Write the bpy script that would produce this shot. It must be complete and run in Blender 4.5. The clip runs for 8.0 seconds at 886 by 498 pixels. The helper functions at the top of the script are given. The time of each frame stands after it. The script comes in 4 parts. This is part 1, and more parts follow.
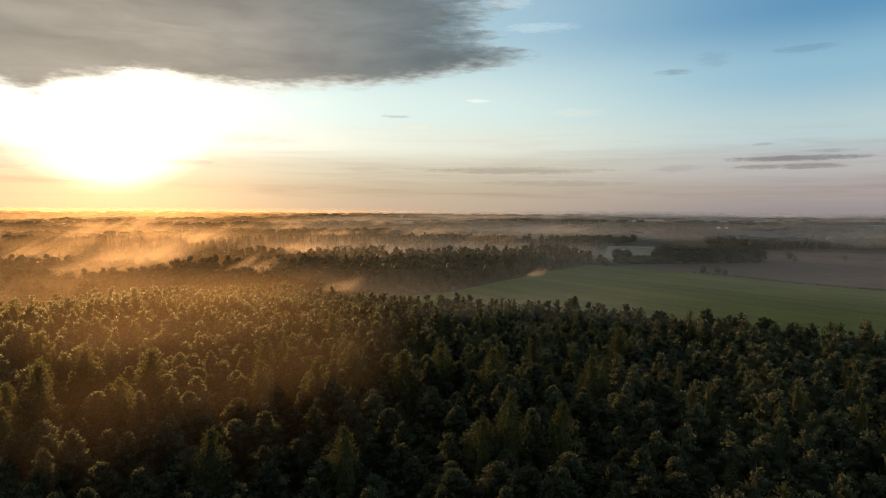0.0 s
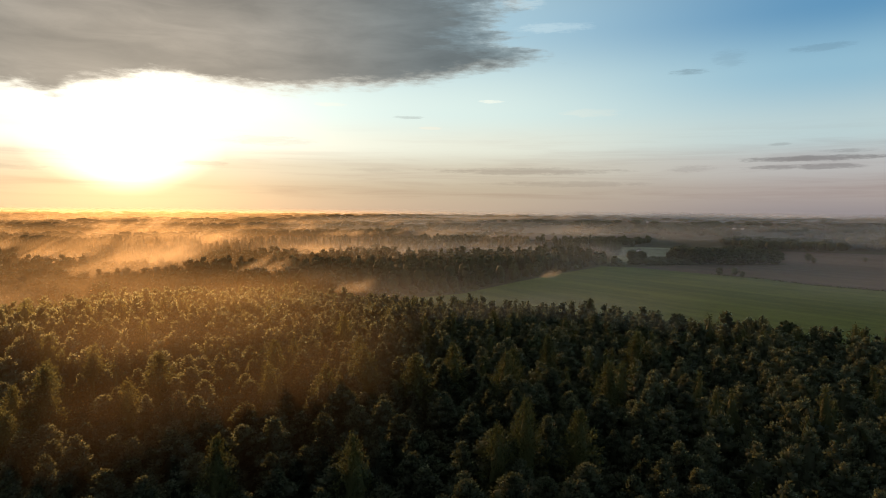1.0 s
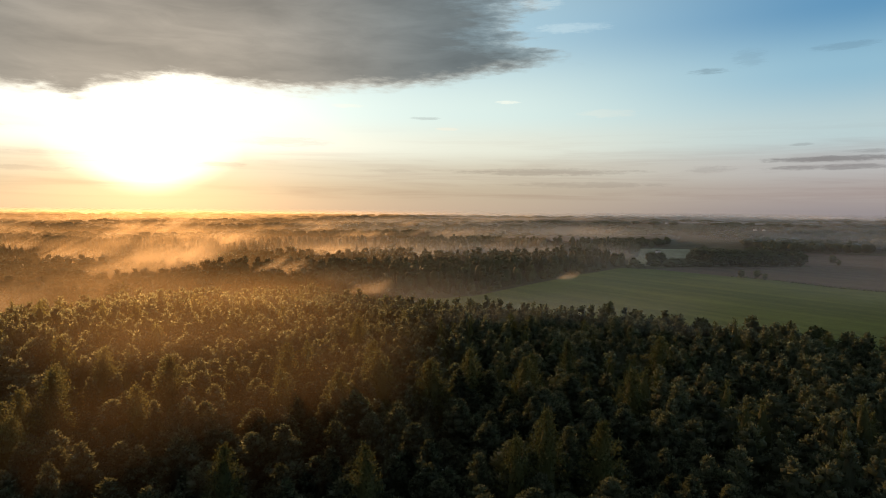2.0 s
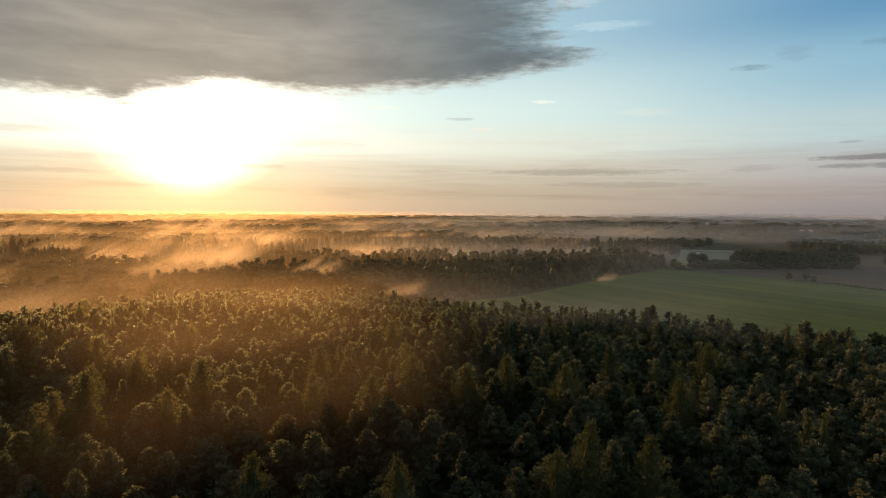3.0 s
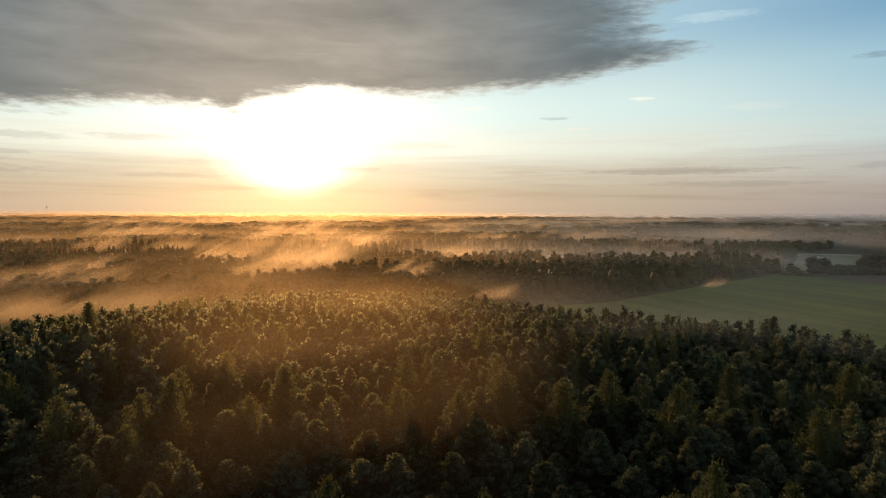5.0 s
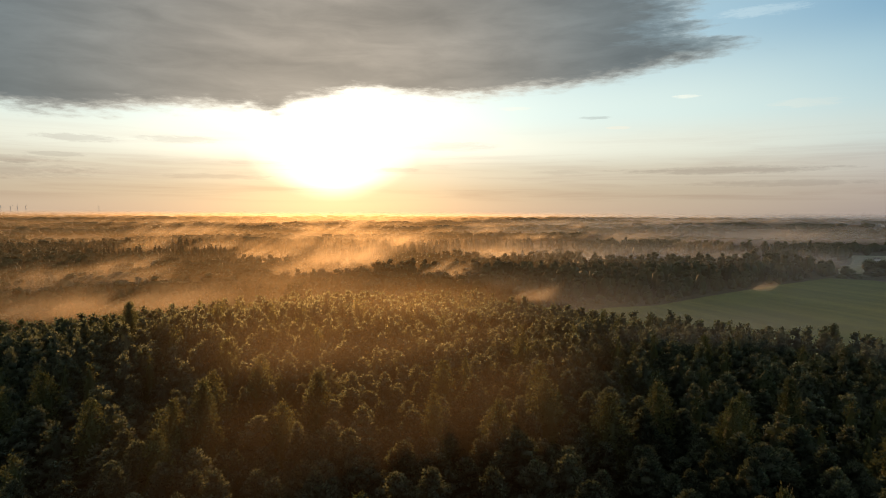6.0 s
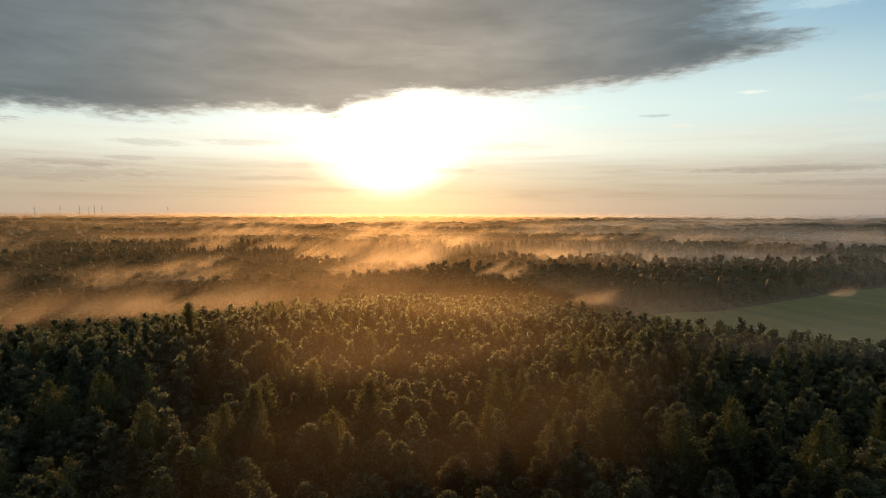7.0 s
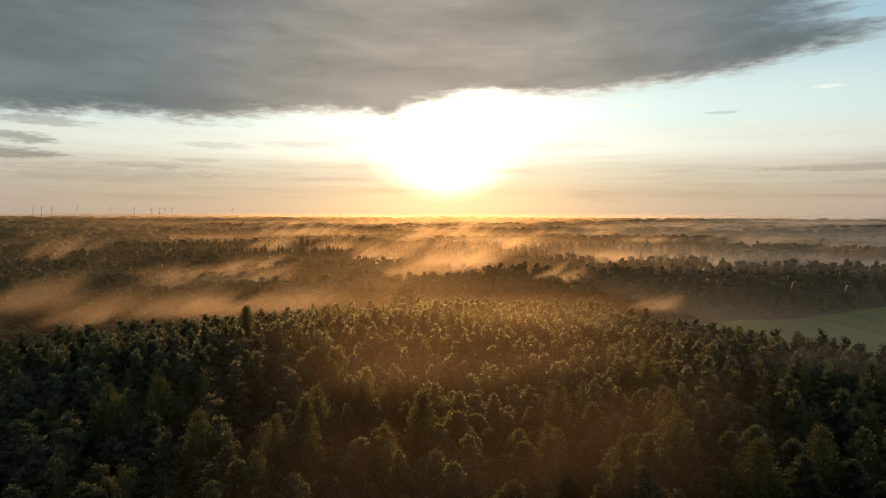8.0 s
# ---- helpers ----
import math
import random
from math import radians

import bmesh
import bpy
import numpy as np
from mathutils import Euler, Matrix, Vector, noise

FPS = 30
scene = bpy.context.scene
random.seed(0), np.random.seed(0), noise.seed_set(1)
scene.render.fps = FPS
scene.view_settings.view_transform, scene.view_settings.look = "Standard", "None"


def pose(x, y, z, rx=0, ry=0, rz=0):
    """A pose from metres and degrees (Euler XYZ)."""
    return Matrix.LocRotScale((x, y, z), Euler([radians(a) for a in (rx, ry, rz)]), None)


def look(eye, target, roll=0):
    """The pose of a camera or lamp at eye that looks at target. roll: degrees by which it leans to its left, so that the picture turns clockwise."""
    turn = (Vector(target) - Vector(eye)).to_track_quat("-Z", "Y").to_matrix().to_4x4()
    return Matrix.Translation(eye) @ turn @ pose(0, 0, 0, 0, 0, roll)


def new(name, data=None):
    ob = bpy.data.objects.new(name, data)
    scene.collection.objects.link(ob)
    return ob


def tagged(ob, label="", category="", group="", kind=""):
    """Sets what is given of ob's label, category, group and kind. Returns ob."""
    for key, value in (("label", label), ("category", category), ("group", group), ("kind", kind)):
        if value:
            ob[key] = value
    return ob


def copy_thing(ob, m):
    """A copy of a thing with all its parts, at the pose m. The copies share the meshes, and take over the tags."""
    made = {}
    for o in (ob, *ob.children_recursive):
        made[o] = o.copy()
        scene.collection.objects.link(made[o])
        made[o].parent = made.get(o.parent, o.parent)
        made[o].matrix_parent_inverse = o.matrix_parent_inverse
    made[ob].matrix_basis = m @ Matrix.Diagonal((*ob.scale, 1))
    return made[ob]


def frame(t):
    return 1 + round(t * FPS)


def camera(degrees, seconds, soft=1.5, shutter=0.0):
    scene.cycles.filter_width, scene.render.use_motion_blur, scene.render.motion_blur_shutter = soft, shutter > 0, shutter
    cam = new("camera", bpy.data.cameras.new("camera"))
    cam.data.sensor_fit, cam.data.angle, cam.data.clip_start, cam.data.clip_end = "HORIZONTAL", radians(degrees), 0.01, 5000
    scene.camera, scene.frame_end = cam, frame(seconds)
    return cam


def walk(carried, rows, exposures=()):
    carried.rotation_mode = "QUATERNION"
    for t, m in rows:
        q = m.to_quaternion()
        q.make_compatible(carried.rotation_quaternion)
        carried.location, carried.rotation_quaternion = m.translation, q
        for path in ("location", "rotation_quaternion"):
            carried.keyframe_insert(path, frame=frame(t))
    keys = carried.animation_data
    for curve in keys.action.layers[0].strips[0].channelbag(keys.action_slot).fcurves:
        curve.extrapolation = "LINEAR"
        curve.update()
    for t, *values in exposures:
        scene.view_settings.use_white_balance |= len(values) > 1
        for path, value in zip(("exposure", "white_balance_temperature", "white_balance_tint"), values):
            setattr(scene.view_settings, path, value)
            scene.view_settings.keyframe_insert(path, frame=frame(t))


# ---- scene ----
cam = camera(72.06, 8.0, soft=0.85)

# seconds, place, heading to the left of +y, pitch and roll in degrees
PATH = [
    (0.0, 0.00, 0.00, 47.00, -27.999, -3.678, 0.497),
    (0.5, 0.61, 1.10, 46.94, -27.366, -3.651, 0.527),
    (1.0, 1.21, 2.34, 46.93, -26.798, -3.615, 0.501),
    (1.5, 1.97, 3.76, 46.90, -26.212, -3.569, 0.545),
    (3.0, 4.04, 8.66, 46.89, -21.957, -3.521, 0.420),
    (3.5, 4.86, 10.50, 46.82, -19.716, -3.489, 0.360),
    (4.0, 5.46, 12.30, 46.87, -17.569, -3.494, 0.341),
    (4.5, 6.05, 14.07, 46.89, -15.353, -3.478, 0.294),
    (6.0, 7.37, 19.78, 46.89, -9.686, -3.431, 0.230),
    (6.5, 7.69, 21.66, 46.95, -7.774, -3.428, 0.241),
    (7.0, 7.87, 23.69, 47.20, -4.513, -3.396, 0.185),
    (7.5, 7.91, 25.68, 47.57, -0.784, -3.370, 0.127),
    (8.0, 8.01, 27.58, 48.09, 0.754, -3.376, 0.180),
]


def heading(az, el):
    """The way to an azimuth (to the left of +y) and an elevation, in degrees."""
    a, e = radians(az), radians(el)
    return Vector((-math.sin(a) * math.cos(e), math.cos(a) * math.cos(e), math.sin(e)))


def flight(row):
    eye = Vector(row[1:4])
    return row[0], look(eye, eye + 100 * heading(row[4], row[5]), row[6])


walk(cam, [flight(row) for row in PATH])
scene.cycles.transparent_max_bounces = 40

# ---- light ----
SUN_AZ, SUN_EL = 0.5, 6.2
SUN_WAY = heading(SUN_AZ, SUN_EL)


class Nodes:
    """Short hand for a node tree."""

    def __init__(self, tree):
        self.tree = tree
        tree.nodes.clear()

    def put(self, sock, value):
        if isinstance(value, bpy.types.NodeSocket):
            self.tree.links.new(value, sock)
        elif value is not None:
            sock.default_value = value

    def node(self, kind, **props):
        made = self.tree.nodes.new(kind)
        for key, value in props.items():
            setattr(made, key, value)
        return made

    def math(self, op, a, b=None, c=None, clamp=False):
        made = self.node("ShaderNodeMath", operation=op, use_clamp=clamp)
        for sock, value in zip(made.inputs, (a, b, c)):
            self.put(sock, value)
        return made.outputs[0]

    def vec(self, op, a, b=None, out=0):
        made = self.node("ShaderNodeVectorMath", operation=op)
        self.put(made.inputs[0], a)
        self.put(made.inputs[1], b)
        return made.outputs[out]

    def step(self, value, low, high, a=0.0, b=1.0):
        made = self.node("ShaderNodeMapRange", interpolation_type="SMOOTHSTEP")
        for sock, v in zip(made.inputs, (value, low, high, a, b)):
            self.put(sock, v)
        return made.outputs[0]

    def mix(self, fac, a, b, blend="MIX"):
        made = self.node("ShaderNodeMix", data_type="RGBA", blend_type=blend)
        self.put(made.inputs[0], fac)
        self.put(made.inputs[6], a)
        self.put(made.inputs[7], b)
        return made.outputs[2]

    def noise(self, vector, scale, detail=3.0, rough=0.5, distort=0.0):
        made = self.node("ShaderNodeTexNoise")
        self.put(made.inputs["Vector"], vector)
        for key, value in (("Scale", scale), ("Detail", detail), ("Roughness", rough), ("Distortion", distort)):
            self.put(made.inputs[key], value)
        return made.outputs["Fac"]

    def ramp(self, fac, stops, smooth=True):
        made = self.node("ShaderNodeValToRGB")
        ramp = made.color_ramp
        ramp.interpolation = "EASE" if smooth else "LINEAR"
        while len(ramp.elements) < len(stops):
            ramp.elements.new(0.5)
        for el, (pos, col) in zip(ramp.elements, stops):
            el.position = pos
            el.color = (*col, 1) if isinstance(col, tuple) else (col, col, col, 1)
        self.put(made.inputs[0], fac)
        return made.outputs[0]

    def xyz(self, x, y, z=0.0):
        made = self.node("ShaderNodeCombineXYZ")
        for sock, value in zip(made.inputs, (x, y, z)):
            self.put(sock, value)
        return made.outputs[0]


def build_sky():
    world = bpy.data.worlds.new("evening_sky")
    scene.world = world
    world.use_nodes = True
    n = Nodes(world.node_tree)
    way = n.node("ShaderNodeTexCoord").outputs["Generated"]
    sep = n.node("ShaderNodeSeparateXYZ")
    n.put(sep.inputs[0], way)
    el = n.math("DEGREES", n.math("ARCSINE", sep.outputs[2]))
    az = n.math("DEGREES", n.math("ARCTAN2", n.math("MULTIPLY", sep.outputs[0], -1.0), sep.outputs[1]))
    off = n.math("DEGREES", n.math("ARCCOSINE", n.vec("DOT_PRODUCT", way, tuple(SUN_WAY), out=1)))
    tall = n.math("MULTIPLY", n.math("SUBTRACT", el, 6.4), 0.78)
    flare = n.math("SQRT", n.math("ADD", n.math("POWER", n.math("SUBTRACT", az, SUN_AZ), 2.0), n.math("POWER", tall, 2.0)))
    side = n.math("ABSOLUTE", n.math("SUBTRACT", az, SUN_AZ))

    sky = n.node("ShaderNodeTexSky", sky_type="NISHITA", sun_disc=False, sun_elevation=radians(SUN_EL),
                 sun_rotation=radians(-SUN_AZ), dust_density=1.0, ozone_density=2.0)
    air = n.vec("SCALE", sky.outputs[0])
    n.put(air.node.inputs["Scale"], 0.014)

    # evening air by height: far from the sun, and towards it
    e01 = n.math("DIVIDE", el, 30.0, clamp=True)
    away = n.ramp(e01, [(0.0, (0.30, 0.27, 0.29)), (0.06, (0.39, 0.34, 0.34)), (0.13, (0.47, 0.46, 0.47)), (0.22, (0.49, 0.62, 0.65)),
                        (0.38, (0.28, 0.49, 0.63)), (0.54, (0.11, 0.29, 0.49)), (1.0, (0.20, 0.23, 0.25))])
    near = n.ramp(e01, [(0.0, (0.46, 0.38, 0.31)), (0.06, (0.47, 0.40, 0.32)), (0.12, (0.60, 0.55, 0.45)), (0.20, (0.75, 0.77, 0.67)),
                        (0.30, (0.66, 0.80, 0.77)), (0.54, (0.36, 0.55, 0.66)), (1.0, (0.23, 0.25, 0.26))])
    base = n.mix(n.step(side, 29.0, 61.0), near, away)
    base = n.vec("ADD", n.vec("MULTIPLY", base, (0.95, 0.95, 0.94)), air)

    # aureole round the sun, cut by the haze over the horizon
    cut = n.step(n.math("SUBTRACT", el, n.math("MINIMUM", n.math("MULTIPLY", n.math("POWER", side, 2.0), 0.05), 3.0)), 0.7, 2.9, 0.08, 1.0)
    core = n.math("MULTIPLY", n.math("EXPONENT", n.math("MULTIPLY", n.math("POWER", n.math("DIVIDE", flare, 3.3), 2.0), -1.0)), 1.3)
    halo = n.math("MULTIPLY", n.math("EXPONENT", n.math("DIVIDE", flare, -11.0)), 0.62)
    glow = n.mix(n.step(off, 2.0, 14.0), (1.0, 0.92, 0.72, 1), (1.0, 0.96, 0.84, 1))
    shine = n.vec("SCALE", glow)
    n.put(shine.node.inputs["Scale"], n.math("MULTIPLY", n.math("ADD", core, halo), cut))
    clear = n.vec("ADD", base, shine)

    # the large dark cloud: its lower edge by azimuth, and its torn end with one long tongue
    a01 = n.math("DIVIDE", n.math("ADD", az, 70.0), 140.0, clamp=True)
    rim = [(-70, 13.9), (-34.3, 13.8), (-31.8, 13.2), (-28.2, 12.6), (-24.4, 11.85), (-20.4, 11.4), (-15.3, 11.0), (-12, 10.7), (-9.6, 10.5), (-6.7, 10.95),
           (-4, 11.0), (-1.6, 11.2), (0.5, 10.4), (2.4, 10.1), (4.4, 9.5), (5.6, 8.85), (7.7, 9.3), (12.4, 9.0), (16.4, 8.8), (20.2, 8.2), (23.4, 8.0), (29, 8.25), (35.4, 7.9), (70, 6.5)]
    edge = n.math("MULTIPLY", n.ramp(a01, [((a + 70) / 140, e / 60) for a, e in rim], smooth=False), 60.0)
    flat = n.xyz(n.math("MULTIPLY", az, 0.16), n.math("MULTIPLY", el, 0.55), 3.0)
    fine = n.math("SUBTRACT", n.noise(flat, 1.6, 6.0, 0.62), 0.5)
    frill = n.math("SUBTRACT", n.noise(n.xyz(n.math("MULTIPLY", az, 0.45), n.math("MULTIPLY", el, 1.7), 2.0), 1.5, 5.0, 0.62), 0.5)
    tear = n.math("SUBTRACT", n.noise(n.xyz(n.math("MULTIPLY", az, 0.07), n.math("MULTIPLY", el, 0.62), 14.0), 1.2, 5.0, 0.6), 0.5)
    end = n.math("ADD", n.step(n.math("ADD", el, n.math("MULTIPLY", az, 0.03)), 12.9, 13.9, -35.6, -32.4), n.math("MULTIPLY", tear, 13.0))
    over = n.math("ADD", n.math("SUBTRACT", n.math("ADD", el, 0.35), edge), n.math("ADD", n.math("MULTIPLY", fine, 1.9), n.math("MULTIPLY", frill, 1.5)))
    torn = n.math("ADD", n.math("MULTIPLY", n.math("SUBTRACT", az, end), 0.36), n.math("MULTIPLY", frill, 2.4))
    over = n.math("SMOOTH_MIN", over, torn, 0.4)
    cloud = n.math("MULTIPLY", n.math("MULTIPLY", n.step(over, -0.45, 0.75), n.step(torn, 0.0, 2.6, 0.62, 1.0)), n.step(el, 34.0, 52.0, 1.0, 0.0))
    lining = n.step(over, -0.1, 1.25, 1.0, 0.0)
    streak = n.noise(n.xyz(n.math("MULTIPLY", az, 0.10), n.math("MULTIPLY", el, 0.42), 7.0), 1.7, 6.0, 0.6, 0.4)
    lumps = n.noise(n.xyz(n.math("MULTIPLY", az, 0.03), n.math("MULTIPLY", el, 0.11), 1.0), 2.0, 3.0, 0.5)
    grey = n.mix(n.step(off, 5.0, 30.0), (0.40, 0.34, 0.27, 1), (0.150, 0.175, 0.182, 1))
    tone = n.math("MULTIPLY", n.step(streak, 0.2, 0.8, 0.87, 1.14), n.step(lumps, 0.3, 0.7, 0.86, 1.14))
    dark = n.vec("SCALE", grey)
    n.put(dark.node.inputs["Scale"], tone)
    lit = n.math("MULTIPLY", lining, n.math("MULTIPLY", n.math("EXPONENT", n.math("DIVIDE", off, -17.0)), 1.25))
    silver = n.vec("SCALE", (1.0, 0.92, 0.76))
    n.put(silver.node.inputs["Scale"], lit)
    dark = n.vec("ADD", dark, silver)
    out = n.mix(n.math("MULTIPLY", cloud, 0.96), clear, dark)

    # thin small clouds: azimuth, elevation, half width, half height, depth, brightness
    small = [(-57.7, 4.4, 5.0, 0.26, 0.8, 0.5), (-57.4, 3.78, 4.4, 0.24, 0.75, 0.55), (-60.3, 4.95, 1.8, 0.16, 0.6, 0.65), (-48.7, 3.8, 2.0, 0.3, 0.45, 0.72), (-55.4, 5.66, 0.9, 0.12, 0.5, 0.65),
             (-35.0, 3.66, 8.6, 0.34, 0.6, 0.68), (-38.5, 2.5, 7.0, 0.28, 0.45, 0.72), (-20.4, 3.7, 2.6, 0.2, 0.4, 0.8), (-10.9, 6.1, 3.4, 0.45, 0.5, 0.76), (-5.6, 3.93, 1.7, 0.24, 0.5, 0.74),
             (-23.5, 8.52, 1.3, 0.16, 0.6, 0.66), (-25.6, 7.6, 1.1, 0.16, 0.5, 1.2), (-16.3, 9.5, 1.5, 0.2, 0.4, 1.2), (-40.3, 8.85, 2.6, 0.4, 0.4, 1.25), (-51.5, 12.75, 1.5, 0.7, 0.3, 0.68),
             (-48.4, 11.9, 1.7, 0.24, 0.55, 0.55), (-58.0, 12.9, 2.2, 0.3, 0.4, 0.65), (-36.8, 16.2, 3.4, 0.45, 0.6, 1.55), (-34.0, 18.2, 2.0, 0.5, 0.6, 1.5), (-31.1, 10.0, 1.1, 0.16, 0.7, 1.4),
             (5.4, 8.75, 0.9, 0.22, 0.6, 0.6), (21.2, 5.85, 3.2, 0.34, 0.65, 0.74), (13.2, 6.15, 3.4, 0.36, 0.6, 0.76), (22.6, 4.5, 1.9, 0.2, 0.5, 0.68), (26.5, 4.0, 4.5, 0.3, 0.5, 0.74),
             (10.4, 3.06, 5.0, 0.24, 0.5, 0.78), (7.8, 4.35, 2.4, 0.15, 0.45, 0.8), (35.4, 5.75, 2.7, 0.5, 0.85, 0.48), (35.8, 4.55, 3.4, 0.5, 0.85, 0.48), (33.8, 7.05, 3.6, 0.42, 0.8, 0.58), (29.5, 3.2, 10.0, 0.7, 0.55, 0.74)]
    ragged = n.math("MULTIPLY", n.math("SUBTRACT", n.noise(n.xyz(n.math("MULTIPLY", az, 0.45), n.math("MULTIPLY", el, 2.6), 5.0), 1.3, 7.0, 0.75), 0.5), 4.6)
    for a, e, wide, high, deep, bright in small:
        u = n.math("DIVIDE", n.math("SUBTRACT", az, a), wide)
        v = n.math("DIVIDE", n.math("SUBTRACT", el, e), high)
        r = n.math("ADD", n.math("ADD", n.math("MULTIPLY", u, u), n.math("MULTIPLY", v, v)), ragged)
        mask = n.step(r, 0.1, 1.3, deep, 0.0)
        tint = (bright, bright * 0.97, bright * 0.98) if bright < 1 else (bright, bright * 0.85, bright * 0.77)
        out = n.mix(mask, out, n.vec("MULTIPLY", out, tint))
    wisp = n.noise(n.xyz(n.math("MULTIPLY", az, 0.045), n.math("MULTIPLY", el, 0.9), 9.0), 1.5, 6.0, 0.62, 0.5)
    band = n.math("MULTIPLY", n.step(wisp, 0.42, 0.72), n.math("MULTIPLY", n.step(el, 0.6, 1.6), n.step(el, 4.0, 8.5, 1.0, 0.0)))
    out = n.mix(n.math("MULTIPLY", band, 0.65), out, n.vec("MULTIPLY", out, (0.82, 0.76, 0.76)))
    # below the horizon: dim woods and haze
    out = n.mix(n.step(el, -1.2, -0.3), (0.04, 0.04, 0.035, 1), out)
    back = n.node("ShaderNodeBackground")
    n.put(back.inputs["Color"], out)
    n.put(back.inputs["Strength"], 1.0)
    n.put(n.node("ShaderNodeOutputWorld").inputs[0], back.outputs[0])


build_sky()
sun = new("sun", bpy.data.lights.new("sun", "SUN"))
sun.data.energy, sun.data.angle, sun.data.color = 2.1, radians(1.5), (1.0, 0.52, 0.20)
sun.matrix_world = look(SUN_WAY * 900, (0, 0, 0))


# ---- materials ----
def material(name):
    mat = bpy.data.materials.new(name)
    mat.use_nodes = True
    return mat, Nodes(mat.node_tree)


def finish(n, shader):
    n.put(n.node("ShaderNodeOutputMaterial").inputs[0], shader)


def principled(n, color, rough=0.7, spec=0.3):
    made = n.node("ShaderNodeBsdfPrincipled")
    n.put(made.inputs["Base Color"], color)
    n.put(made.inputs["Roughness"], rough)
    n.put(made.inputs["Specular IOR Level"], spec)
    return made


def foliage(name, dark, light, through_share=0.3, patch=0.12, sheen=0.35):
    mat, n = material(name)
    geo = n.node("ShaderNodeNewGeometry")
    leaf = geo.outputs["Random Per Island"]
    tree = n.noise(geo.outputs["Position"], patch, 2.0)
    thing = n.node("ShaderNodeObjectInfo").outputs["Random"]
    share = n.math("ADD", n.math("MULTIPLY", n.math("POWER", leaf, 2.0), 0.52), n.math("ADD", n.math("MULTIPLY", n.step(tree, 0.3, 0.7), 0.35), n.math("MULTIPLY", thing, 0.25)), clamp=True)
    color = n.mix(share, (*dark, 1), (*light, 1))
    body = principled(n, color, 0.62, sheen)
    bump = n.node("ShaderNodeBump")
    n.put(bump.inputs["Height"], n.noise(geo.outputs["Position"], 3.5, 3.0, 0.7))
    n.put(bump.inputs["Distance"], 0.25)
    n.put(body.inputs["Normal"], bump.outputs[0])
    back = n.node("ShaderNodeBsdfTranslucent")
    n.put(back.inputs[0], n.vec("MULTIPLY", color, (1.15, 1.2, 0.9)))
    onward = n.node("ShaderNodeBsdfRefraction", distribution="GGX")
    n.put(onward.inputs["Color"], n.vec("MULTIPLY", color, (2.9, 2.85, 2.8)))
    n.put(onward.inputs["Roughness"], 0.95)
    n.put(onward.inputs["IOR"], 1.35)
    lets = n.node("ShaderNodeMixShader")
    n.put(lets.inputs[0], 0.55)
    n.put(lets.inputs[1], back.outputs[0])
    n.put(lets.inputs[2], onward.outputs[0])
    both = n.node("ShaderNodeMixShader")
    n.put(both.inputs[0], through_share)
    n.put(both.inputs[1], body.outputs[0])
    n.put(both.inputs[2], lets.outputs[0])
    finish(n, both.outputs[0])
    return mat


def bark(name, dark, light):
    mat, n = material(name)
    pos = n.node("ShaderNodeNewGeometry").outputs["Position"]
    rough = n.noise(n.vec("MULTIPLY", pos, (6.0, 6.0, 1.2)), 1.0, 5.0, 0.65)
    body = principled(n, n.mix(n.step(rough, 0.3, 0.7), (*dark, 1), (*light, 1)), 0.9, 0.2)
    bump = n.node("ShaderNodeBump")
    n.put(bump.inputs["Height"], rough)
    n.put(bump.inputs["Distance"], 0.03)
    n.put(body.inputs["Normal"], bump.outputs[0])
    finish(n, body.outputs[0])
    return mat


def soil(name, dark, light, scale, rows=0.0, turn=0.0):
    """Ground cover, with drill rows every few metres where rows is given."""
    mat, n = material(name)
    pos = n.node("ShaderNodeNewGeometry").outputs["Position"]
    large = n.noise(pos, scale, 4.0, 0.6, 0.5)
    grain = n.noise(pos, scale * 18, 4.0, 0.65)
    share = n.math("ADD", n.math("MULTIPLY", large, 0.6), n.math("MULTIPLY", grain, 0.4))
    if rows:
        c, s = math.cos(radians(turn)), math.sin(radians(turn))
        across = n.vec("DOT_PRODUCT", pos, (c, s, 0.0), out=1)
        along = n.vec("DOT_PRODUCT", pos, (-s, c, 0.0), out=1)
        lane = n.noise(n.xyz(n.math("MULTIPLY", across, rows), n.math("MULTIPLY", along, rows * 0.03), 0.0), 1.0, 3.0, 0.6)
        share = n.math("ADD", n.math("MULTIPLY", share, 0.55), n.math("MULTIPLY", lane, 0.45))
    body = principled(n, n.mix(n.step(share, 0.36, 0.64), (*dark, 1), (*light, 1)), 0.95, 0.1)
    bump = n.node("ShaderNodeBump")
    n.put(bump.inputs["Height"], grain)
    n.put(bump.inputs["Distance"], 0.15)
    n.put(body.inputs["Normal"], bump.outputs[0])
    finish(n, body.outputs[0])
    return mat


